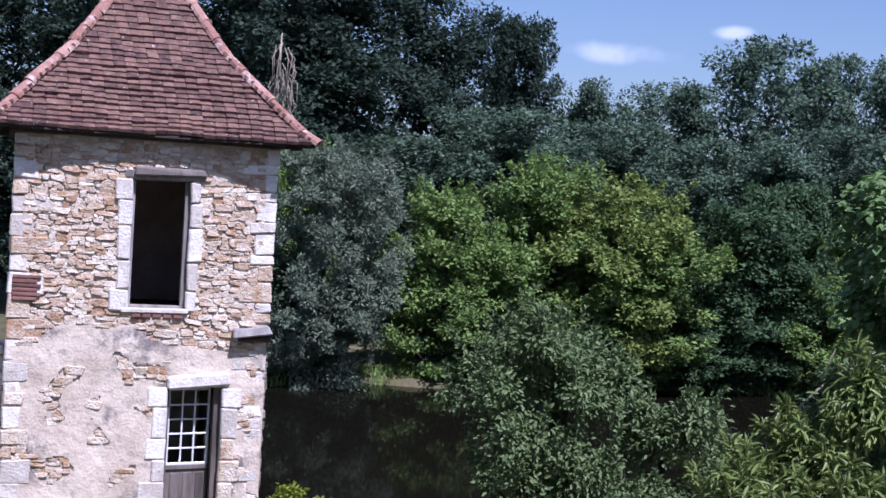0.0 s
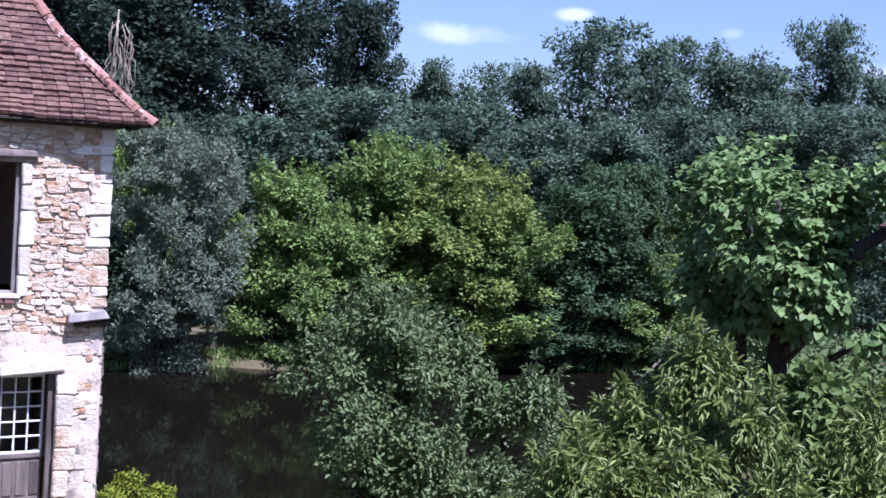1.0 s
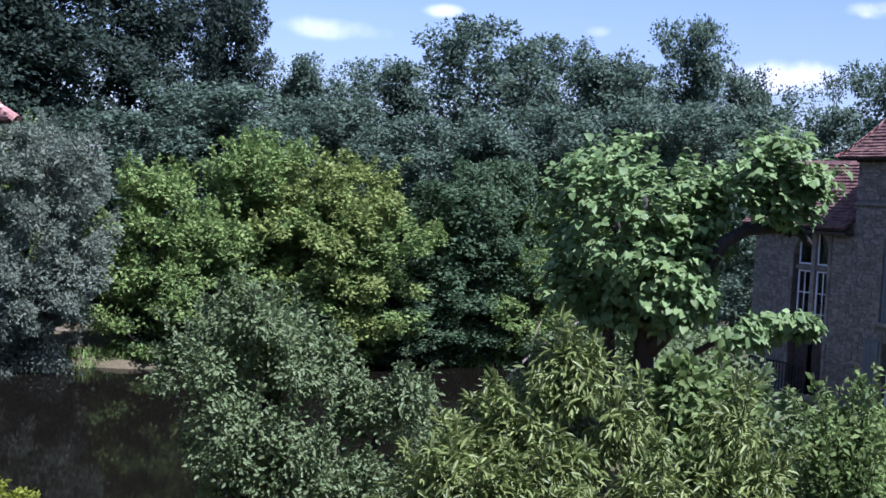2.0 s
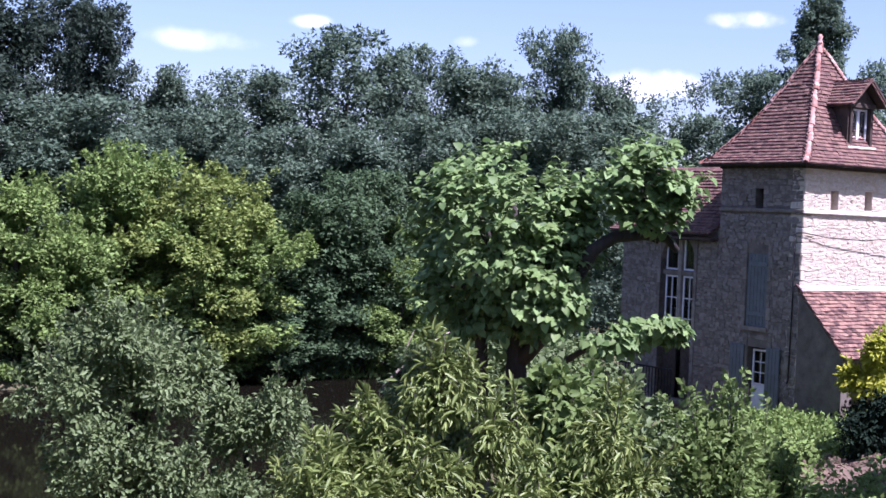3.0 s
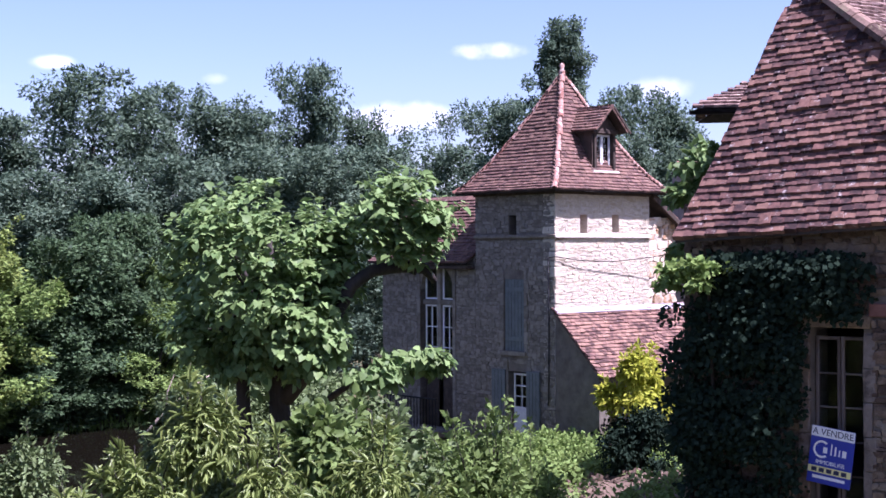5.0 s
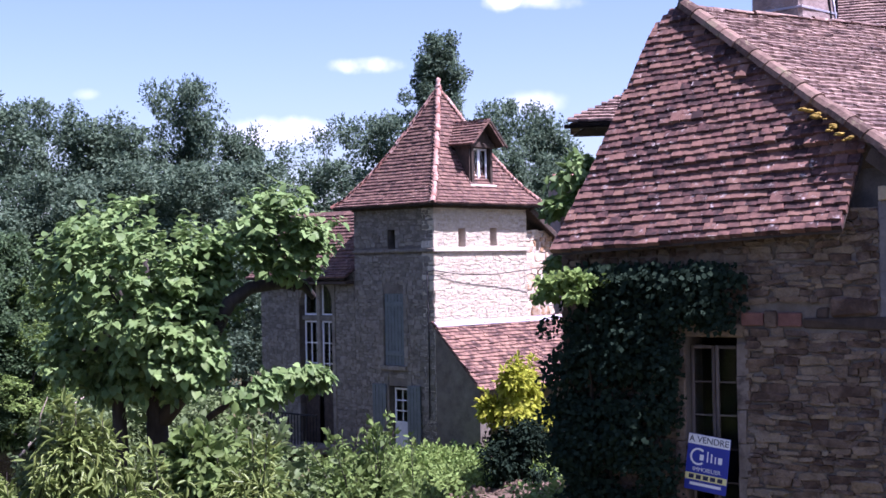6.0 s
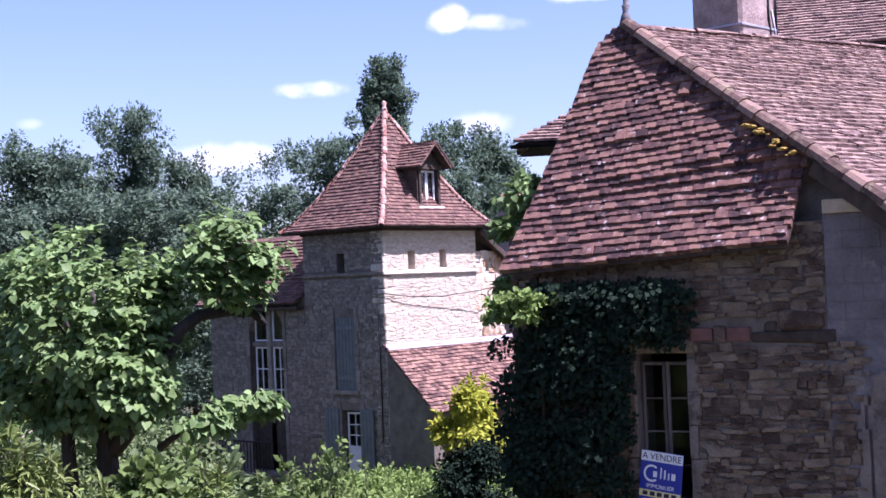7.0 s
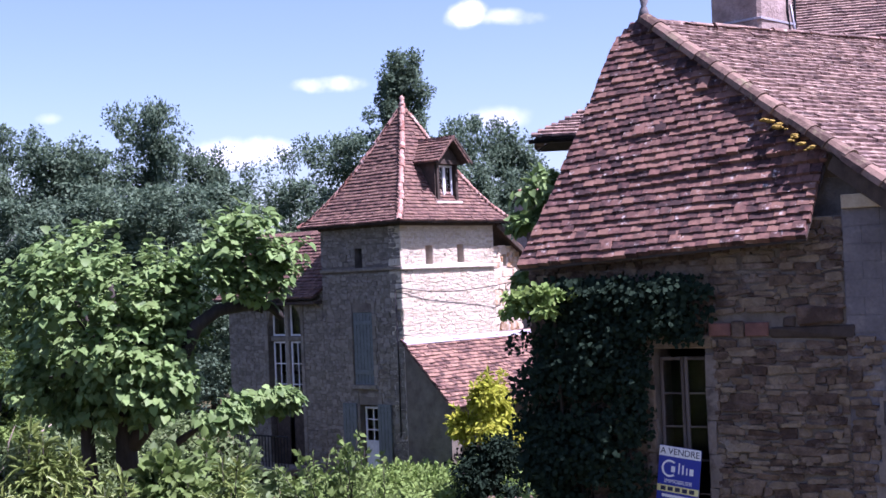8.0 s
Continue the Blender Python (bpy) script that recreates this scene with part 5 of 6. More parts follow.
        part("lichen", bm, M["lichen"], roof, at=Matrix.Translation((a.x - 0.06 + rng.uniform(-0.12, 0.04), a.y - 0.14, 9.09 - slope * (a - top_p).dot(fall) - 0.05)))
    # chimney
    inv4 = m.inverted()
    c = inv4 @ Vector((15.2, 14.7, 0))
    ch = part("chimney", slab(bmesh.new(), (-0.47, -0.42, 8.5), (0.47, 0.42, 10.6), 0.05, wobble=0.02), M["chimney"], t, "rough rendered chimney stack",
              at=Matrix.Translation((c.x, c.y, 0)) @ Matrix.Rotation(math.atan2(ridge.y, ridge.x) + 0.26, 4, "Z"))
    box_part("lead_band", (-0.49, -0.44, 9.3), (0.49, 0.44, 9.335), M["zinc"], ch, bevel=0.005)
    box_part("mortar_fillet", (-0.58, -0.6, 8.6), (0.62, 0.4, 8.98), M["chimney"], ch, bevel=0.09, wobble=0.05)
    part("aerial_strap", tube([(0.34, -0.4, 8.75), (0.36, -0.42, 9.1), (0.26, -0.44, 9.5), (0.3, -0.42, 10.2)], [0.02] * 4, 6), M["iron"], ch)
    part("aerial_strap", tube([(0.44, -0.42, 8.9), (0.46, -0.44, 9.2), (0.36, -0.44, 9.6)], [0.015] * 3, 6), M["zinc"], ch)
    part("aerial_pole", tube([(0.72, -0.3, 8.6), (0.73, -0.3, 9.6), (0.74, -0.3, 11.0)], [0.02] * 3, 6), M["iron"], ch)
    return t, m


creeper, creeper_m = creeper_house()


# ---- trees ----
def tree(name, label, category, seed, spot, foot, size, base, leaf, **kw):
    t = thing(name, Matrix.Translation((spot[0], spot[1], foot)), label, category, group=kw.pop("group", ""))
    return tree_parts(t, seed, size, base, leaf, **kw)


def wood(models, spots, foot):
    """Places copies of the model trees; spots: (x, y, top, width)."""
    for i, (x, y, top, wide) in enumerate(spots):
        mod, mw, mh = models[i % len(models)]
        s = (top - foot) / mh
        sx = 1.12 * wide / mw
        if i < len(models):
            mod.matrix_basis = Matrix.Translation((x, y, foot)) @ Matrix.Diagonal((sx, sx, s, 1))
        else:
            mod.scale = (sx, sx, s)
            copy_thing(mod, pose(x, y, foot, 0, 0, 67 * i))
            w0 = spots[i % len(models)]
            mod.scale = (1.12 * w0[3] / mw, 1.12 * w0[3] / mw, (w0[2] - foot) / mh)


def model(name, label, seed, w, h, base, leaf, kind, group, clumps=60, per=190, clump_r=1.0, leaf_len=0.3, **kw):
    t = thing(name, Matrix.Identity(4), label, "tree", group=group)
    tree_parts(t, seed, (w, w, h - base), base, leaf, leaf_len, per, clumps, clump_r, kind=kind, trunk_r=0.22, shape=LEAF_TRI, wide=0.7, **kw)
    return (t, w, h)


back = "trees of the wood across the river"
poplars = [model("poplar_tree", "tall dark green poplar in full leaf across the river", 100 + i, 8.5, 20, 2.0, "leaf_blue", "tall", back, clumps=300, per=115, clump_r=0.78, leaf_len=0.27) for i in range(3)]
wood(poplars, [(-24.3, 69.9, 16.3, 9), (-21.8, 77, 18.6, 9), (-14.4, 72.6, 17.9, 9), (-11.1, 81.2, 19, 9), (-5.8, 72.8, 17.9, 9), (-1.7, 78, 18.1, 8.5), (1.9, 84, 17.5, 6), (3.9, 75.9, 15.9, 5.2), (-18, 70, 16.5, 9), (-9, 70, 17, 9)], -1.5)
oaks = [model("oak_tree", "broad dark green oak in full leaf across the river", 120 + i, 7.5, 15, 1.5, "leaf_far", "round", back, clumps=270, per=108, clump_r=0.68, leaf_len=0.24) for i in range(4)]
wood(oaks, [(7.7, 79.6, 13, 5.6), (2.9, 69.9, 10.4, 8.5), (-1, 68, 8.7, 8), (12.3, 91.2, 12.6, 7), (5.7, 67.8, 8.9, 7), (14.2, 84.9, 13.6, 7), (17.4, 76.1, 15.4, 8), (23.8, 84.8, 16, 6)], -1.5)
wood(oaks, [(7.7, 79.6, 13, 5.6), (2.9, 69.9, 10.4, 8.5), (-1, 68, 8.7, 8), (12.3, 91.2, 12.6, 7)] + [(26.4, 79.9, 14.7, 7.5), (31.8, 80, 16.9, 5.4), (25.1, 69.7, 11, 7.5), (13.2, 70.9, 9.7, 7), (16.8, 68.1, 9.5, 7), (9.3, 75.5, 10.5, 7), (20.9, 69, 10.4, 6.5), (28, 79.8, 14, 7)], -1.5)
wood(oaks, [(7.7, 79.6, 13, 5.6), (2.9, 69.9, 10.4, 8.5), (-1, 68, 8.7, 8), (12.3, 91.2, 12.6, 7)] + [(36, 80.9, 14.4, 5.5), (43.6, 77, 15, 6.5), (27.4, 67.2, 10.9, 7), (50.3, 72.8, 15.9, 5.5), (53.9, 72.7, 15.4, 6), (32, 72, 11.5, 7), (37.5, 70, 11.5, 7), (44, 68, 12, 7), (50, 66, 12, 7)], -1.5)
airy = [model("young_ash_tree", "slender open-crowned ash against the sky", 140 + i, 5, 15, 4.0, "leaf_far", "round", back, clumps=40, per=90, clump_r=0.7, leaf_len=0.22, limbs=22) for i in range(2)]
wood(airy, [(39.5, 81.4, 13.9, 4.5), (39.1, 76.1, 15.1, 3.0), (35, 84, 14.6, 4.5), (56, 74, 13.5, 5)], -1.0)
lombardy = [model("lombardy_poplar", "tall narrow poplar rising behind the dovecote house", 150, 4.6, 20, 9.0, "leaf_far", "tall", "", share=3, clumps=340, per=110, clump_r=0.5, leaf_len=0.22)]
wood(lombardy, [(40.1, 64.2, 18.2, 3.4), (43.0, 67.6, 15.6, 2.0)], -1.0)

front = "bushes along the far bank"
tree("willow", "large silvery grey-green willow bush at the water's edge", "tree", 160, (-4.7, 57.2), -2.9, (6.6, 5.5, 10.3), 0.1, "leaf_willow", leaf_len=0.19, per=250, clumps=300, clump_r=0.5, wide=0.42, shape=LEAF_TRI, droop=0.1, trunk_r=0.1, share=8, shoots=120, shoot_len=0.9, shoot_leaves=45)
mids = [model("bank_tree", "fresh green small tree leaning over the river bank", 170 + i, 5.5, 9, 0.4, "leaf_mid", "round", front, clumps=220, per=100, clump_r=0.48, leaf_len=0.19, shoots=70, shoot_len=1.1, shoot_leaves=45) for i in range(3)]
wood(mids, [(-7.1, 63.6, 7.8, 4.5), (0, 60.6, 6, 5.2), (4.3, 62.3, 7.3, 5.4), (2, 60.2, 3.9, 4.6), (13.3, 64.6, 5.0, 3.0), (17.6, 63.5, 3.0, 4.0), (9.3, 62, 4.7, 6), (19.5, 66, 5, 5), (-12, 62, 6, 6), (23, 68, 6, 6)], -2.0)
yell = [model("maple_tree", "yellowish green maple on the far bank", 180, 6, 9, 0.4, "leaf_yellow", "round", front, clumps=260, per=130, clump_r=0.46, leaf_len=0.18, shoots=110, shoot_len=1.1, shoot_leaves=45)]
wood(yell, [(7.8, 61.8, 6.6, 6.6)], -2.0)
darks = [model("alder_tree", "dark green alder hanging over the water", 190 + i, 5.5, 9, 0.2, "leaf_alder", "round", front, clumps=240, per=105, clump_r=0.48, leaf_len=0.2) for i in range(2)]
wood(darks, [(13.9, 64, 6.3, 6), (15.9, 64, 3.8, 5), (11.5, 62.5, 2.6, 5), (6, 61.5, 1.6, 5), (20.5, 65, 4, 5), (1, 61, 1.8, 4.5), (-8, 58.5, 3, 5), (4, 66, 5.5, 6), (10.5, 67, 5.5, 7), (18.5, 69, 7, 6), (16.2, 65, 7.4, 5.0)], -2.2)


# ---- garden trees ----
def garden():
    # catalpa: many big soft leaves in heaped clumps, thick dark trunk, one arching limb to the right
    t = thing("catalpa_tree", Matrix.Translation((9.7, 26.0, 0)), "catalpa with large pale green heart-shaped leaves and dark trunk", "tree")
    rng = np.random.default_rng(7)
    side = np.array((0.94, -0.34, 0))
    deep = np.array((0.34, 0.94, 0))
    cen, rad = [], []
    for k in range(62):
        a = unit(rng, 1)[0]
        s = rng.uniform(0.5, 1.0) ** 0.5
        cen.append(side * (a[0] * s * 1.8 - 0.35) + deep * a[1] * s * 1.5 + np.array((0, 0, 5.2 + a[2] * s * 1.85)))
        rad.append(rng.uniform(0.35, 0.6))
    for k in range(16):
        cen.append(side * rng.uniform(0.7, 1.3) + deep * rng.uniform(-0.6, 0.9) + np.array((0, 0, rng.uniform(4.9, 6.1))))
        rad.append(rng.uniform(0.3, 0.5))
    for k in range(12):
        cen.append(side * rng.uniform(-1.9, 0.7) + deep * rng.uniform(-1.4, 0.3) + np.array((0, 0, rng.uniform(3.6, 4.5))))
        rad.append(rng.uniform(0.3, 0.5))
    for k in range(22):
        a = unit(rng, 1)[0]
        cen.append(side * (2.3 + a[0] * 0.62) + deep * (a[1] * 0.7 - 1.0) + np.array((0, 0, 6.4 + a[2] * 0.62)))
        rad.append(rng.uniform(0.35, 0.55))
    for k in range(14):
        f = rng.random()
        cen.append(side * (1.5 + 1.85 * f) + deep * rng.uniform(-1.7, -0.9) + np.array((0, 0, 3.55 + 0.25 * f + rng.uniform(-0.16, 0.16))))
        rad.append(rng.uniform(0.12, 0.22))
    for k in range(9):
        cen.append(side * rng.uniform(0.2, 1.0) + deep * rng.uniform(-1.4, -1.0) + np.array((0, 0, rng.uniform(3.7, 4.9))))
        rad.append(rng.uniform(0.28, 0.42))
    cen, rad = np.array(cen), np.array(rad)
    tubes = [([(0.1, 0, 0), (0.05, 0, 1.5), (0, 0.05, 3.0), (-0.1, 0, 4.4), (-0.2, 0, 6)], [0.3, 0.24, 0.2, 0.15, 0.05], 10),
             ([(-0.75, 0.3, 0), (-0.65, 0.2, 2.0), (-0.7, 0.2, 3.4), (-1.0, 0.1, 5)], [0.2, 0.16, 0.13, 0.05], 8)]
    v = lambda s, d, z: tuple(side * s + deep * d + np.array((0, 0, z)))
    tubes.append(([v(0.1, 0, 2.9), v(0.7, -0.6, 3.7), v(1.02, -0.9, 4.5), v(1.35, -1.0, 5.15), v(1.75, -1.0, 5.42), v(2.3, -1.0, 5.5), v(2.75, -1.0, 5.45), v(2.95, -1.0, 5.2)], [0.17, 0.15, 0.14, 0.13, 0.12, 0.12, 0.11, 0.06], 8))
    tubes.append(([v(2.5, -1.0, 5.35), v(2.7, -1.0, 5.9), v(2.75, -1.0, 6.5)], [0.08, 0.06, 0.02], 6))
    tubes.append(([v(0.2, 0, 2.4), v(1.3, -0.6, 3.2), v(2.6, -1.2, 3.6), v(3.2, -1.3, 3.7)], [0.09, 0.06, 0.04, 0.015], 6))
    for i in rng.permutation(62)[:16]:
        e = cen[i]
        tubes.append(([(0, 0, 3.6 + 0.8 * rng.random()), tuple(e * 0.55 + np.array((0, 0, 1.9))), tuple(e)], [0.08, 0.05, 0.015], 5))
    part("trunk", merge_tubes(tubes), M["bark"], t)
    # leaves stand in whorls at the twig ends, tilted outwards like roof tiles
    whorl = np.repeat(cen, 9, axis=0) + unit(rng, len(cen) * 9) * (np.repeat(rad, 9) * rng.uniform(0.35, 1.25, len(cen) * 9))[:, None]
    tip = np.repeat(whorl, 11, axis=0)
    n = len(tip)
    away = tip - np.array((0.3, 0, 4.6))
    away /= np.linalg.norm(away, axis=1, keepdims=True)
    ray = unit(rng, n) * np.array((1, 1, 0.5)) + away * 0.55
    ray /= np.linalg.norm(ray, axis=1, keepdims=True)
    p = tip + ray * rng.uniform(0.03, 0.2, n)[:, None]
    nrm = np.array((0, 0, 0.9)) + away * 0.5 + rng.normal(0, 0.32, (n, 3))
    along = ray - np.array((0, 0, 0.55)) + rng.normal(0, 0.2, (n, 3))
    ln = rng.uniform(0.09, 0.2, n)
    part("crown", leaves_mesh("crown", LEAF_HEART, p, nrm, along, ln, ln * 0.95, M["leaf_catalpa"]), None, t)

    shrub = "garden shrubs between house and river"
    tree("pear_tree", "bushy pear tree with small glossy dark leaves", "tree", 210, (1.75, 20.3), -0.3, (3.0, 2.6, 4.0), 0.2, "leaf_shrub", leaf_len=0.085, per=190, clumps=130, clump_r=0.36, wide=0.55, shape=LEAF_OVAL, trunk_r=0.12, group=shrub, droop=0.2, shoots=100, shoot_len=0.65, shoot_leaves=55)
    tree("pear_tree", "low spreading pear tree with glossy leaves", "tree", 211, (3.5, 20.9), -0.3, (2.2, 2.2, 3.0), 0.1, "leaf_shrub", leaf_len=0.085, per=190, clumps=70, clump_r=0.36, wide=0.55, shape=LEAF_OVAL, trunk_r=0.1, group=shrub, shoots=60, shoot_len=0.6, shoot_leaves=50)
    long = dict(leaf_len=0.115, wide=0.25, shape=LEAF_LONG, trunk_r=0.1, group=shrub, droop=0.75, shoots=95, shoot_len=0.6, shoot_leaves=85)
    tree("peach_tree", "peach tree with long drooping olive green leaves", "tree", 212, (3.95, 12.9), 0, (1.5, 1.6, 2.5), 1.6, "leaf_long", per=120, clumps=70, clump_r=0.32, **long)
    tree("peach_tree", "lower peach tree with long olive green leaves", "tree", 213, (3.0, 12.6), 0, (1.6, 1.5, 1.9), 1.3, "leaf_long", per=120, clumps=60, clump_r=0.32, **long)
    tree("peach_tree", "broad peach tree with long olive green leaves", "tree", 218, (5.3, 13.4), 0, (1.9, 1.6, 2.3), 1.2, "leaf_long", per=120, clumps=75, clump_r=0.34, **long)
    tree("fig_tree", "fig shrub with broad mid-green leaves", "shrub", 214, (8.2, 18.3), 0, (2.2, 2.2, 2.7), 0.4, "leaf_shrub", leaf_len=0.15, per=90, clumps=75, clump_r=0.42, shoots=40, shoot_len=0.6, shoot_leaves=40, wide=0.75, shape=LEAF_OVAL, trunk_r=0.09, group=shrub, droop=0.5)
    tree("fig_tree", "low fig shrub with broad leaves", "shrub", 219, (6.4, 14.9), 0, (2.0, 2.0, 3.0), 0.8, "leaf_elder", leaf_len=0.13, per=100, clumps=65, clump_r=0.38, shoots=40, shoot_len=0.5, shoot_leaves=40, wide=0.7, shape=LEAF_OVAL, trunk_r=0.08, group=shrub, droop=0.5)
    tree("elder_shrub", "dense elder shrub with fresh green pointed leaves", "shrub", 215, (8.5, 15.2), 0, (2.3, 2.0, 2.9), 0.2, "leaf_elder", leaf_len=0.1, per=220, clumps=85, clump_r=0.34, shoots=85, shoot_len=0.85, shoot_leaves=55, wide=0.5, shape=LEAF_QUAD, trunk_r=0.08, group=shrub)
    tree("elder_shrub", "elder shrub with fresh green pointed leaves", "shrub", 220, (9.75, 16.9), 0, (2.2, 2.0, 2.35), 0.2, "leaf_elder", leaf_len=0.1, per=220, clumps=80, clump_r=0.34, shoots=85, shoot_len=0.85, shoot_leaves=55, wide=0.5, shape=LEAF_QUAD, trunk_r=0.08, group=shrub)
    el = tree("hazel_bush", "rounded green hazel bush near the water", "shrub", 221, (12.6, 34.0), -0.6, (2.6, 2.4, 3.0), 0.1, "leaf_shrub", leaf_len=0.15, per=110, clumps=80, clump_r=0.4, wide=0.6, shape=LEAF_QUAD, trunk_r=0.07, group="hazel bushes near the water")
    for k, (x, y, z) in enumerate(((14.6, 36.5, -0.8), (10.6, 31.5, -0.5), (15.6, 41.0, -0.8), (12.6, 29.0, -0.5), (9.6, 29.6, -0.4), (13.4, 39.0, -1.2))):
        copy_thing(el, pose(x, y, z, 0, 0, 70 * k))
    tree("golden_shrub", "golden yellow shrub in front of the lean-to", "shrub", 216, (19.6, 28.0), 0, (2.1, 1.2, 1.3), 1.75, "leaf_gold", leaf_len=0.16, per=90, clumps=40, clump_r=0.3, wide=0.5, shape=LEAF_OVAL, trunk_r=0.03, droop=0.5, shoots=20, shoot_len=0.5, shoot_leaves=25)
    # added bush; near-black leaves stand in for deep shade under the golden shrub
    tree("laurel_bush", "added near-black bush standing in for shade below the golden shrub", "shrub", 222, (19.5, 27.7), 0, (2.3, 1.2, 1.75), 0.05, "leaf_ivy", leaf_len=0.13, per=90, clumps=70, clump_r=0.36, wide=0.5, shape=LEAF_OVAL, trunk_r=0.05)
    tree("lime_creeper", "low bright lime-green creeper at the tower's foot", "shrub", 217, (-2.0, 21.9), -1.0, (1.9, 1.2, 0.5), 1.3, "leaf_lime", leaf_len=0.09, per=230, clumps=36, clump_r=0.22, wide=0.5, shape=LEAF_OVAL, trunk_r=0.05)


garden()


# ---- creeper on the house wall ----
def wall_creeper():
    t = thing("wall_creeper", creeper_m.copy(), "thick creeper in shade-darkened green covering the end of the stone wall", "creeper")
    rng = np.random.default_rng(17)
    n = 260
    cen = np.stack([rng.uniform(-3.95, -1.9, n), rng.uniform(-0.32, -0.02, n), rng.uniform(0.2, 5.55, n)], 1)
    edge = np.interp(cen[:, 2], [0, 3.6, 4.8, 5.6], [-2.5, -2.45, -2.2, -1.9])
    cen = cen[cen[:, 0] < edge]
    more = np.stack([rng.uniform(-4.0, -3.0, 40), rng.uniform(-0.36, -0.15, 40), rng.uniform(0.2, 4.9, 40)], 1)
    under = np.stack([rng.uniform(-3.6, -1.7, 60), rng.uniform(-0.3, -0.05, 60), rng.uniform(4.95, 5.6, 60)], 1)
    cen = np.concatenate([cen, more, under])
    rad = rng.uniform(0.18, 0.36, len(cen))
    stems = [([(x, -0.06, 0), (x + 0.1, -0.07, 1.5), (x - 0.1, -0.06, 3.2), (x + 0.15, -0.05, 5.0)], [0.05, 0.04, 0.03, 0.012], 6) for x in (-3.9, -3.3, -2.7)]
    for stem in stems:
        part("stem", merge_tubes([stem]), M["bark"], t)
    p, nrm, along = clump_leaves(rng, cen, rad, 130, droop=0.8, up=0.2)
    nrm[:, 1] -= 1.6
    nrm[:, 2] *= 0.6
    ok = (p[:, 1] < -0.03) & (p[:, 2] < 5.75) & ~((p[:, 0] > -2.38) & (p[:, 2] < 4.85))
    p, nrm, along = p[ok], nrm[ok], along[ok]
    ln = rng.uniform(0.045, 0.095, len(p))
    # the wall's shade is carried by the near-black leaf colour
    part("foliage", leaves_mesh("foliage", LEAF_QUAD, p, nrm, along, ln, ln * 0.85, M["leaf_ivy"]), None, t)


wall_creeper()


# ---- dense wood further back ----
def far_wood():
    rng = np.random.default_rng(99)
    n = 420
    x = rng.uniform(-45, 95, n)
    top = 9.0 + 1.6 * np.sin(x * 0.21) + 1.2 * np.sin(x * 0.53 + 1) + np.clip((x - 20) * 0.08, 0, 3)
    cen = np.stack([x, 97 + rng.uniform(0, 8, n) - np.clip(x - 30, 0, 60) * 0.42, -1 + (top + 1) * rng.random(n) ** 0.7], 1)
    p, nrm, along = clump_leaves(rng, cen, rng.uniform(1.0, 2.0, n), 130)
    ln = rng.uniform(0.3, 0.6, len(p))
    ob = part("far_wood", leaves_mesh("far_wood", LEAF_TRI, p, nrm, along, ln, ln * 0.75, M["leaf_far"]))
    tagged(ob, "dense dark green wood behind the river trees", "woods", kind="stuff")


far_wood()


# ---- sign at the window of the creeper house ----
def text_part(words, size, mat, parent, at, thick=0.002):
    cu = bpy.data.curves.new("text", "FONT")
    cu.body, cu.size, cu.extrude = words, size, thick
    cu.align_x, cu.align_y = "CENTER", "CENTER"
    tmp = bpy.data.objects.new("text", cu)
    me = bpy.data.meshes.new_from_object(tmp)
    bpy.data.objects.remove(tmp)
    me.materials.clear()
    me.materials.append(mat)
    return part("lettering", me, None, parent, at=at)


def sale_sign():
    m = creeper_m @ Matrix.Translation((-2.07, -0.1, 3.34)) @ Matrix.Rotation(radians(7), 4, "Y") @ Matrix.Rotation(math.pi / 2, 4, "X")
    t = thing("sale_sign", m, "blue and white for-sale board fixed below the window", "sign")
    w, h = 0.27, 0.34
    part("board", slab(bmesh.new(), (-w, -h, -0.012), (w, h, 0.0), 0.004), M["sign_blue"], t)
    box_part("band", (-w + 0.004, h - 0.125, 0.0), (w - 0.004, h - 0.004, 0.003), M["sign_white"], t, bevel=0)
    text_part("A VENDRE", 0.108, M["ink"], t, Matrix.Translation((0, h - 0.066, 0.004)))
    # emblem as plain shapes: a ring and upright bars
    bm = bmesh.new()
    for k in range(14):
        a0, a1 = radians(50 + 260 * k / 14), radians(50 + 260 * (k + 1) / 14)
        bm.faces.new([bm.verts.new((-0.12 + math.cos(a) * r, 0.07 + math.sin(a) * r, 0.004)) for a, r in ((a0, 0.105), (a1, 0.105), (a1, 0.08), (a0, 0.08))])
    bmesh.ops.remove_doubles(bm, verts=bm.verts, dist=0.001)
    bmesh.ops.solidify(bm, geom=bm.faces[:], thickness=0.002)
    part("emblem", bm, M["sign_white"], t)
    for x, y0, y1, bw in ((-0.075, 0.03, 0.1, 0.05), (0.0, 0.02, 0.15, 0.016), (0.05, 0.02, 0.13, 0.02), (0.1, 0.02, 0.1, 0.016), (0.16, 0.02, 0.1, 0.05)):
        box_part("bar", (x - bw / 2, y0, 0.001), (x + bw / 2, y1, 0.004), M["sign_white"], t, bevel=0)
    text_part("IMMOBILIER", 0.068, M["sign_white"], t, Matrix.Translation((0, -0.085, 0.003)))
    box_part("band", (-w + 0.004, -0.215, 0.0), (w - 0.004, -0.135, 0.003), M["sign_yellow"], t, bevel=0)
    for k in range(5):
        box_part("bar", (-0.22 + k * 0.092, -0.2, 0.003), (-0.155 + k * 0.092, -0.15, 0.005), M["ink"], t, bevel=0)
    box_part("bar", (-0.2, -0.28, 0.0), (0.2, -0.245, 0.003), M["sign_white"], t, bevel=0)


sale_sign()


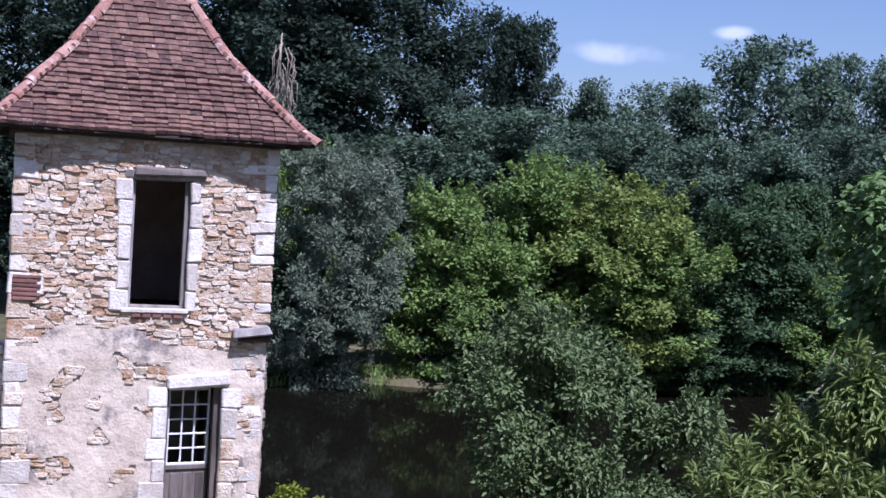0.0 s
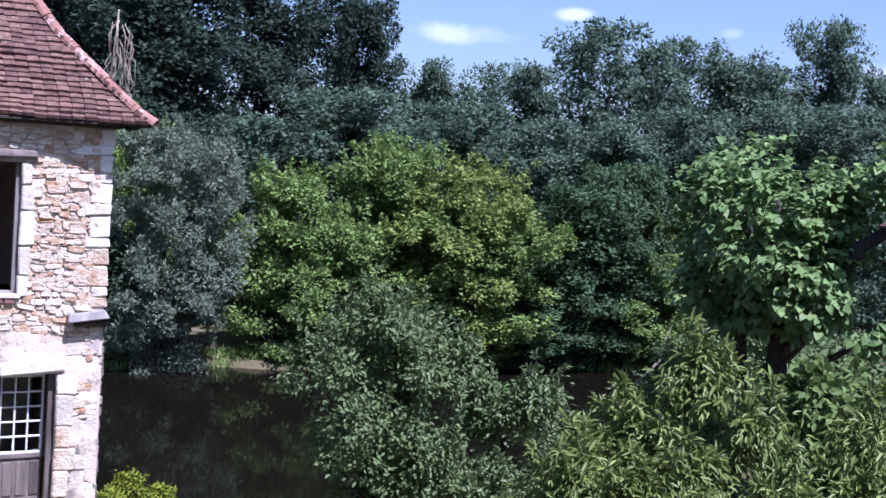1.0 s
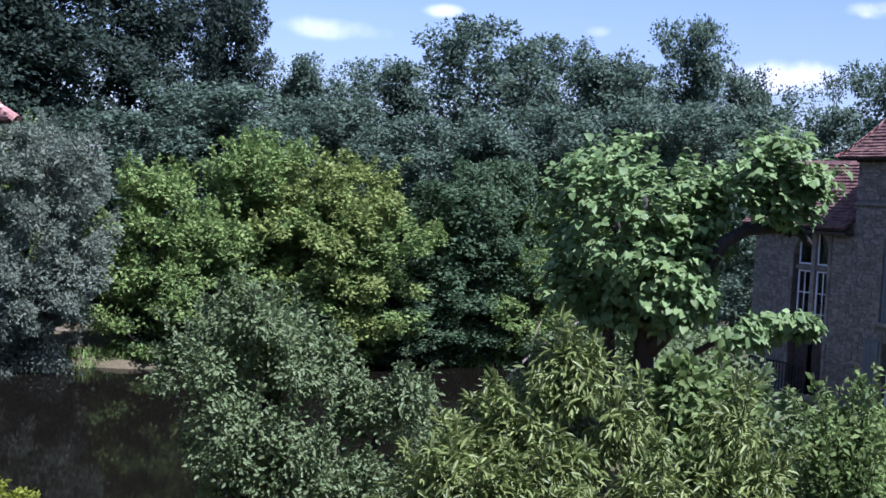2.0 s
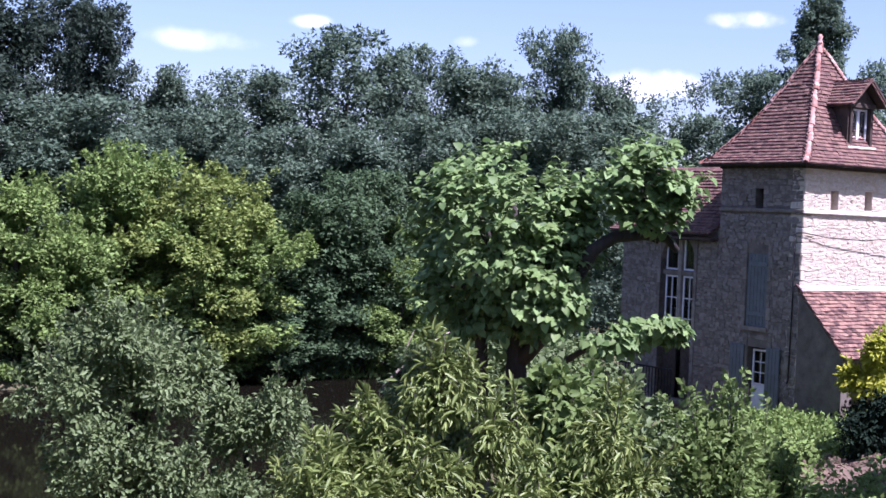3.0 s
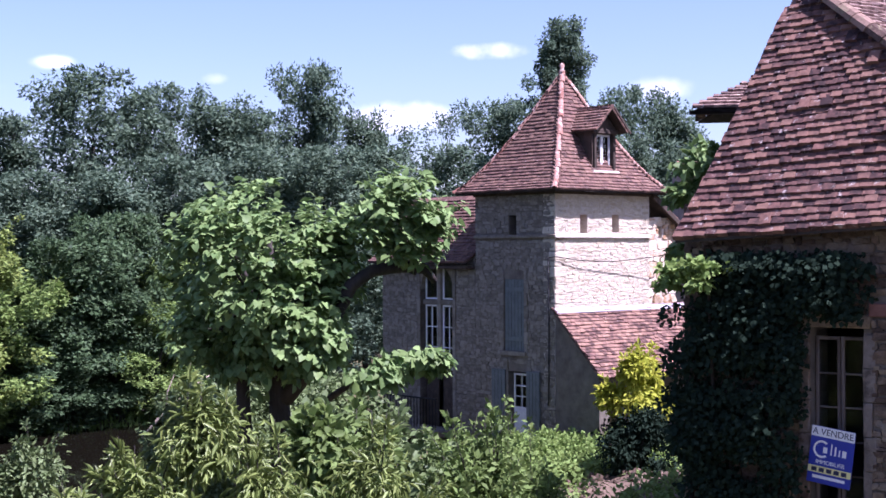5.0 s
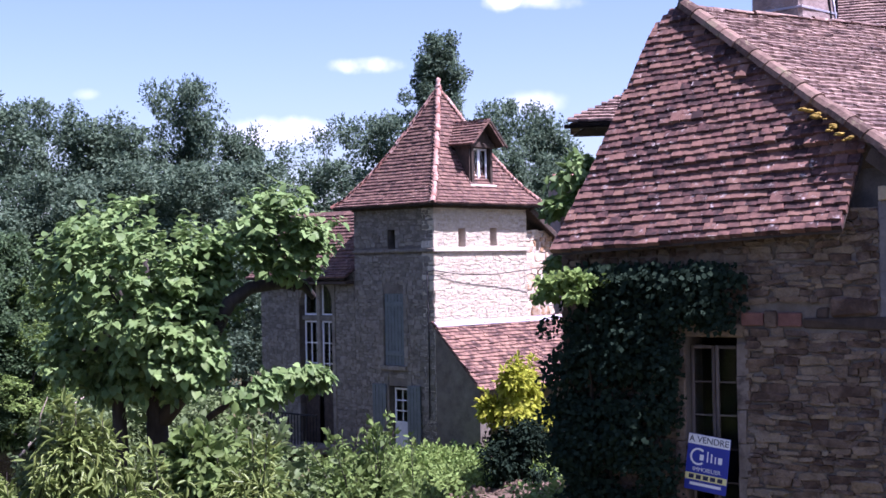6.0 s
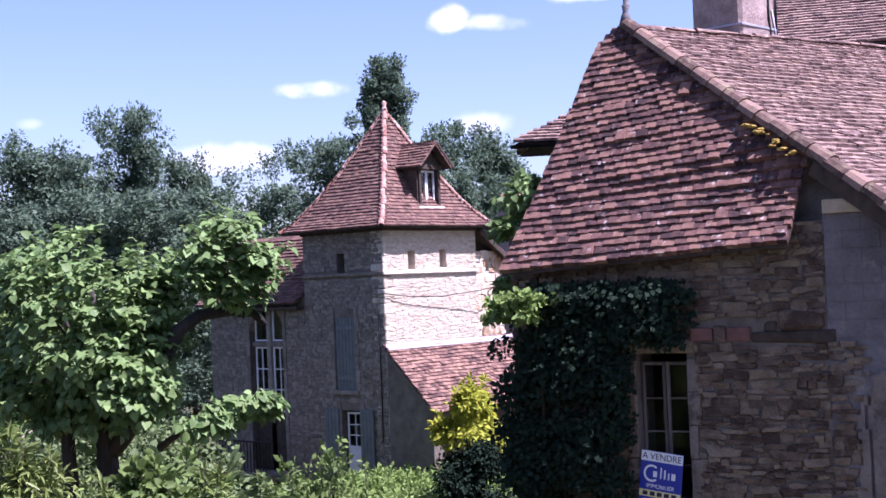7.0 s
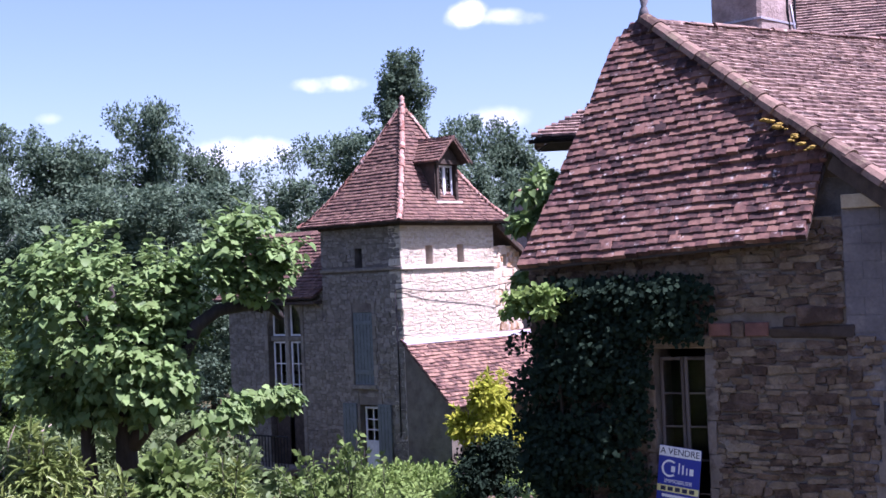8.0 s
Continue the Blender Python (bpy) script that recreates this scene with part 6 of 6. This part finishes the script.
# ---- roofs further off ----
def far_house(name, label, spot, heading, length, depth, eave, prof, wall_mat, tile, seed, wall_from=0.0, gutter=False, base=-0.5, hip=0.0):
    m = Matrix.Translation((spot[0], spot[1], 0)) @ Matrix.Rotation(radians(90 - heading), 4, "Z")
    t = thing(name, m, label, "house")
    part("wall", walling(wall_from, length, base, eave, 0.3, 0.6), M[wall_mat], t)
    part("end_wall", slab(bmesh.new(), (wall_from, 0.6, base), (wall_from + 0.3, depth, eave)), M[wall_mat], t)
    part("end_wall", slab(bmesh.new(), (length - 0.3, 0.6, base), (length, depth, eave)), M[wall_mat], t)
    roof_face(t, Matrix.Identity(4), prof, lambda r: -0.1 + hip * r, lambda r: length + 0.2, M[tile], seed, expose=0.125, tile_w=0.18, limit=120, nearest=(0.5, 0, eave))
    run, top = prof[-1]
    roof_face(t, Matrix.Translation((length, 2 * run, 0)) @ Matrix.Rotation(math.pi, 4, "Z"), prof, lambda r: -0.2, lambda r: length + 0.1 - hip * r, M[tile], seed + 1, expose=0.2, tile_w=0.3, limit=0)
    hip_tiles(t, [(-0.1 + hip * run, run, top + 0.06), (length, run, top + 0.06)], M["hip_tile"], seed=seed)
    if gutter:
        bm = bmesh.new()
        for i in range(2):
            for k in range(7):
                a = math.pi + math.pi * k / 6
                bm.verts.new((-0.15 + i * (length + 0.3), -0.07 + 0.07 * math.cos(a), eave + 0.02 + 0.07 * math.sin(a)))
        bm.verts.ensure_lookup_table()
        for k in range(6):
            bm.faces.new([bm.verts[q] for q in (k, k + 1, 8 + k, 7 + k)])
        bmesh.ops.solidify(bm, geom=bm.faces[:], thickness=0.006)
        part("gutter", bm, M["iron"], t)
        part("downpipe", tube([(0.75, -0.07, eave - 0.03), (0.77, -0.06, eave - 0.2), (0.9, 0.15, eave - 0.34), (1.0, 0.24, eave - 0.5), (1.0, 0.25, eave - 4)], [0.035] * 5, 8), M["iron"], t)
    return t


far_house("gutter_house", "tiled roof with dark gutter rising behind the creeper house", (14.95, 19.6), 129, 5.0, 4.0, 8.15, [(0, 8.2), (0.3, 8.36), (1.2, 8.85)], "stone_pale", "tile_grey", 300, wall_from=1.5, gutter=True, hip=1.0)
far_house("upper_house", "large weathered tile roof standing beyond the chimney", (19.3, 18.4), 138, 9.0, 5.0, 9.75, [(0, 9.85), (2.6, 11.6)], "stone_pale", "tile_grey", 310)
far_house("pink_cottage", "small pinkish cottage with low tile roof behind the dovecote", (28.7, 38.1), 118, 4.0, 3.0, 8.42, [(0, 8.46), (1.2, 8.75)], "chimney", "tile", 320)


# ---- vine, garden floor, rubble ----
def vine():
    t = thing("climbing_vine", Matrix.Translation((11.95, 15.55, 0)), "sunlit climbing vine on the back corner of the creeper house", "creeper")
    rng = np.random.default_rng(31)
    cen = np.stack([rng.normal(0, 0.22, 26), rng.normal(0, 0.2, 26), rng.uniform(5.3, 7.15, 26)], 1)
    part("stem", tube([(0.2, 0.1, 0), (0.15, 0.1, 3), (0.05, 0.05, 6.6)], [0.06, 0.05, 0.02], 7), M["bark"], t)
    p, nrm, along = clump_leaves(rng, cen, rng.uniform(0.16, 0.3, 26), 70, droop=0.6)
    ln = rng.uniform(0.08, 0.15, len(p))
    part("foliage", leaves_mesh("foliage", LEAF_HEART, p, nrm, along, ln, ln * 0.9, M["leaf_catalpa"]), None, t)


vine()


def top_creeper():
    """Shoots just below the eave of the creeper house, in a brighter leaf colour for sunlight."""
    t = thing("creeper_shoots", creeper_m.copy(), "creeper shoots in brighter sun-toned green hanging below the tiled eave", "creeper")
    rng = np.random.default_rng(37)
    cen = np.stack([rng.uniform(-4.05, -3.25, 22), rng.uniform(-0.7, -0.45, 22), rng.uniform(5.3, 5.62, 22)], 1)
    part("stem", tube([(-3.6, -0.05, 0), (-3.55, -0.1, 3), (-3.5, -0.4, 5.3), (-3.4, -0.6, 5.5)], [0.03, 0.03, 0.02, 0.01], 6), M["bark"], t)
    p, nrm, along = clump_leaves(rng, cen, rng.uniform(0.08, 0.16, 22), 32, droop=0.6)
    ln = rng.uniform(0.06, 0.12, len(p))
    part("foliage", leaves_mesh("foliage", LEAF_OVAL, p, nrm, along, ln, ln * 0.8, M["leaf_mid"]), None, t)


top_creeper()


def rubble_heap():
    t = thing("rubble_heap", Matrix.Translation((18.6, 26.4, -0.3)), "heap of reddish earth and broken stones in the garden", "rubble")
    bm = bmesh.new()
    n = 28
    g = {}
    for i in range(n + 1):
        for k in range(n + 1):
            x, y = -3.2 + 6.4 * i / n, -3.4 + 6.8 * k / n
            r = (x / 3.2) ** 2 + (y / 3.4) ** 2
            z = 0.85 * max(0.0, 1 - r) ** 0.8 + 0.2 * noise.noise(Vector((x * 1.6, y * 1.6, 3))) + 0.07 * noise.noise(Vector((x * 6, y * 6, 1))) - 0.25 * min(r, 1.2)
            g[i, k] = bm.verts.new((x, y, z))
    for i in range(n):
        for k in range(n):
            bm.faces.new((g[i, k], g[i + 1, k], g[i + 1, k + 1], g[i, k + 1]))
    part("mound", bm, M["rubble"], t)
    rng = random.Random(41)
    shapes = []
    for s in range(6):
        b = bmesh.new()
        bmesh.ops.create_icosphere(b, subdivisions=2, radius=0.5)
        for v in b.verts:
            v.co *= rng.uniform(0.85, 1.1)
        me = bpy.data.meshes.new("stone")
        b.to_mesh(me)
        b.free()
        me.materials.append(M["rubble"] if s % 5 else M["stone_dark"])
        shapes.append(me)
    for k in range(120):
        x, y = rng.gauss(0, 1.3), rng.gauss(0, 1.4)
        r = (x / 3.2) ** 2 + (y / 3.4) ** 2
        if r > 1:
            continue
        z = 0.85 * (1 - r) ** 0.8 + 0.2 * noise.noise(Vector((x * 1.6, y * 1.6, 3))) - 0.25 * r
        s = rng.uniform(0.06, 0.26)
        part("stone", shapes[rng.randrange(6)], None, t, at=Matrix.LocRotScale((x, y, z + 0.02), Euler((rng.random() * 6, rng.random() * 6, rng.random() * 6)), (s * 1.4, s, s * 0.6)))


rubble_heap()


def ground_cover():
    rng = np.random.default_rng(43)
    spots = []
    for k in range(150):
        spots.append((rng.uniform(16.2, 22.5), rng.uniform(30.6, 32.3), rng.uniform(0.05, 0.75)))
    for k in range(120):
        x = rng.uniform(11.5, 17.5)
        spots.append((x, rng.uniform(20, 30), rng.uniform(0.1, 1.0)))
    for k in range(60):
        spots.append((rng.uniform(17.5, 23), rng.uniform(28.6, 30.6), rng.uniform(0.05, 0.5)))
    cen = np.array(spots)
    p, nrm, along = clump_leaves(rng, cen, rng.uniform(0.25, 0.5, len(cen)), 90, droop=0.2, up=0.9)
    ln = rng.uniform(0.09, 0.18, len(p))
    ob = part("ground_cover", leaves_mesh("ground_cover", LEAF_QUAD, p, nrm, along, ln, ln * 0.6, M["leaf_mid"]))
    tagged(ob, "tangle of low green weeds and nettles on the garden floor", "weeds", kind="stuff")
    # grass and reeds on the far shore
    n = 5000
    x = rng.uniform(-9, 24, n)
    y = np.array([far_bank(v) for v in x]) + rng.uniform(0.3, 2.2, n)
    z = np.array([land(a, b) for a, b in zip(x, y)])
    p = np.stack([x, y, z], 1)
    along = rng.normal(0, 0.3, (n, 3)) + np.array([0, 0, 1])
    ln = rng.uniform(0.25, 0.6, n)
    ob = part("bank_grass", leaves_mesh("bank_grass", LEAF_TRI, p, rng.normal(0, 1, (n, 3)), along, ln, ln * 0.18, M["leaf_mid"]))
    tagged(ob, "light green grass along the far water's edge", "grass", kind="stuff")


ground_cover()


def dead_trees():
    t = thing("dead_tree", Matrix.Translation((-8.2, 64.5, -1.8)), "dead tree with bleached peeling branches above the willow", "tree")
    rng = random.Random(51)
    tubes = [([(0, 0, 0), (0.1, 0, 5), (-0.05, 0, 10), (0.1, 0, 15)], [0.22, 0.2, 0.14, 0.03], 8), ([(0.05, 0, 9), (0.6, 0.1, 11), (0.75, 0, 13.6)], [0.1, 0.09, 0.02], 7)]
    for k in range(60):
        z = rng.uniform(10.5, 14.6)
        x = rng.uniform(-0.25, 0.85)
        tubes.append(([(x * 0.6, 0, z), (x + rng.uniform(-0.2, 0.2), -0.2, z - 0.5), (x + rng.uniform(-0.3, 0.3), -0.25, z - rng.uniform(1, 2.2))], [0.02, 0.026, 0.008], 4))
    part("trunk", merge_tubes(tubes), M["bark_pale"], t)
    t = thing("fallen_branch", Matrix.Translation((15.3, 57.6, -2.0)), "bare pale branch leaning over the water", "branch")
    part("limb", merge_tubes([([(0, 0, 0), (1.0, 0, 1.1), (2.3, 0.1, 2.1), (3.2, 0.2, 2.6)], [0.07, 0.06, 0.04, 0.015], 6), ([(1.0, 0, 1.1), (1.1, 0, 1.9), (1.4, 0, 2.6)], [0.04, 0.03, 0.01], 5), ([(2.0, 0.1, 1.9), (2.6, 0, 1.8), (3.2, 0, 2.0)], [0.03, 0.02, 0.008], 5)]), M["bark_pale"], t)


dead_trees()


def mud_bank():
    bm = bmesh.new()
    g = {}
    for i in range(25):
        for k in range(9):
            x, y = -2.2 + 4.4 * i / 24, -0.8 + 1.6 * k / 8
            r = (x / 2.2) ** 2 + (y / 0.8) ** 2
            g[i, k] = bm.verts.new((x, y, 0.3 * max(0, 1 - r) - 0.12 * min(r, 1.5) + 0.05 * noise.noise(Vector((x * 3, y * 3, 0)))))
    for i in range(24):
        for k in range(8):
            bm.faces.new((g[i, k], g[i + 1, k], g[i + 1, k + 1], g[i, k + 1]))
    ob = part("mud_bank", bm, M["soil"], None, at=Matrix.Translation((-0.7, 59.2, WATER_Z)))
    tagged(ob, "pale strip of bare mud at the far shore", "bank", kind="structure")


mud_bank()
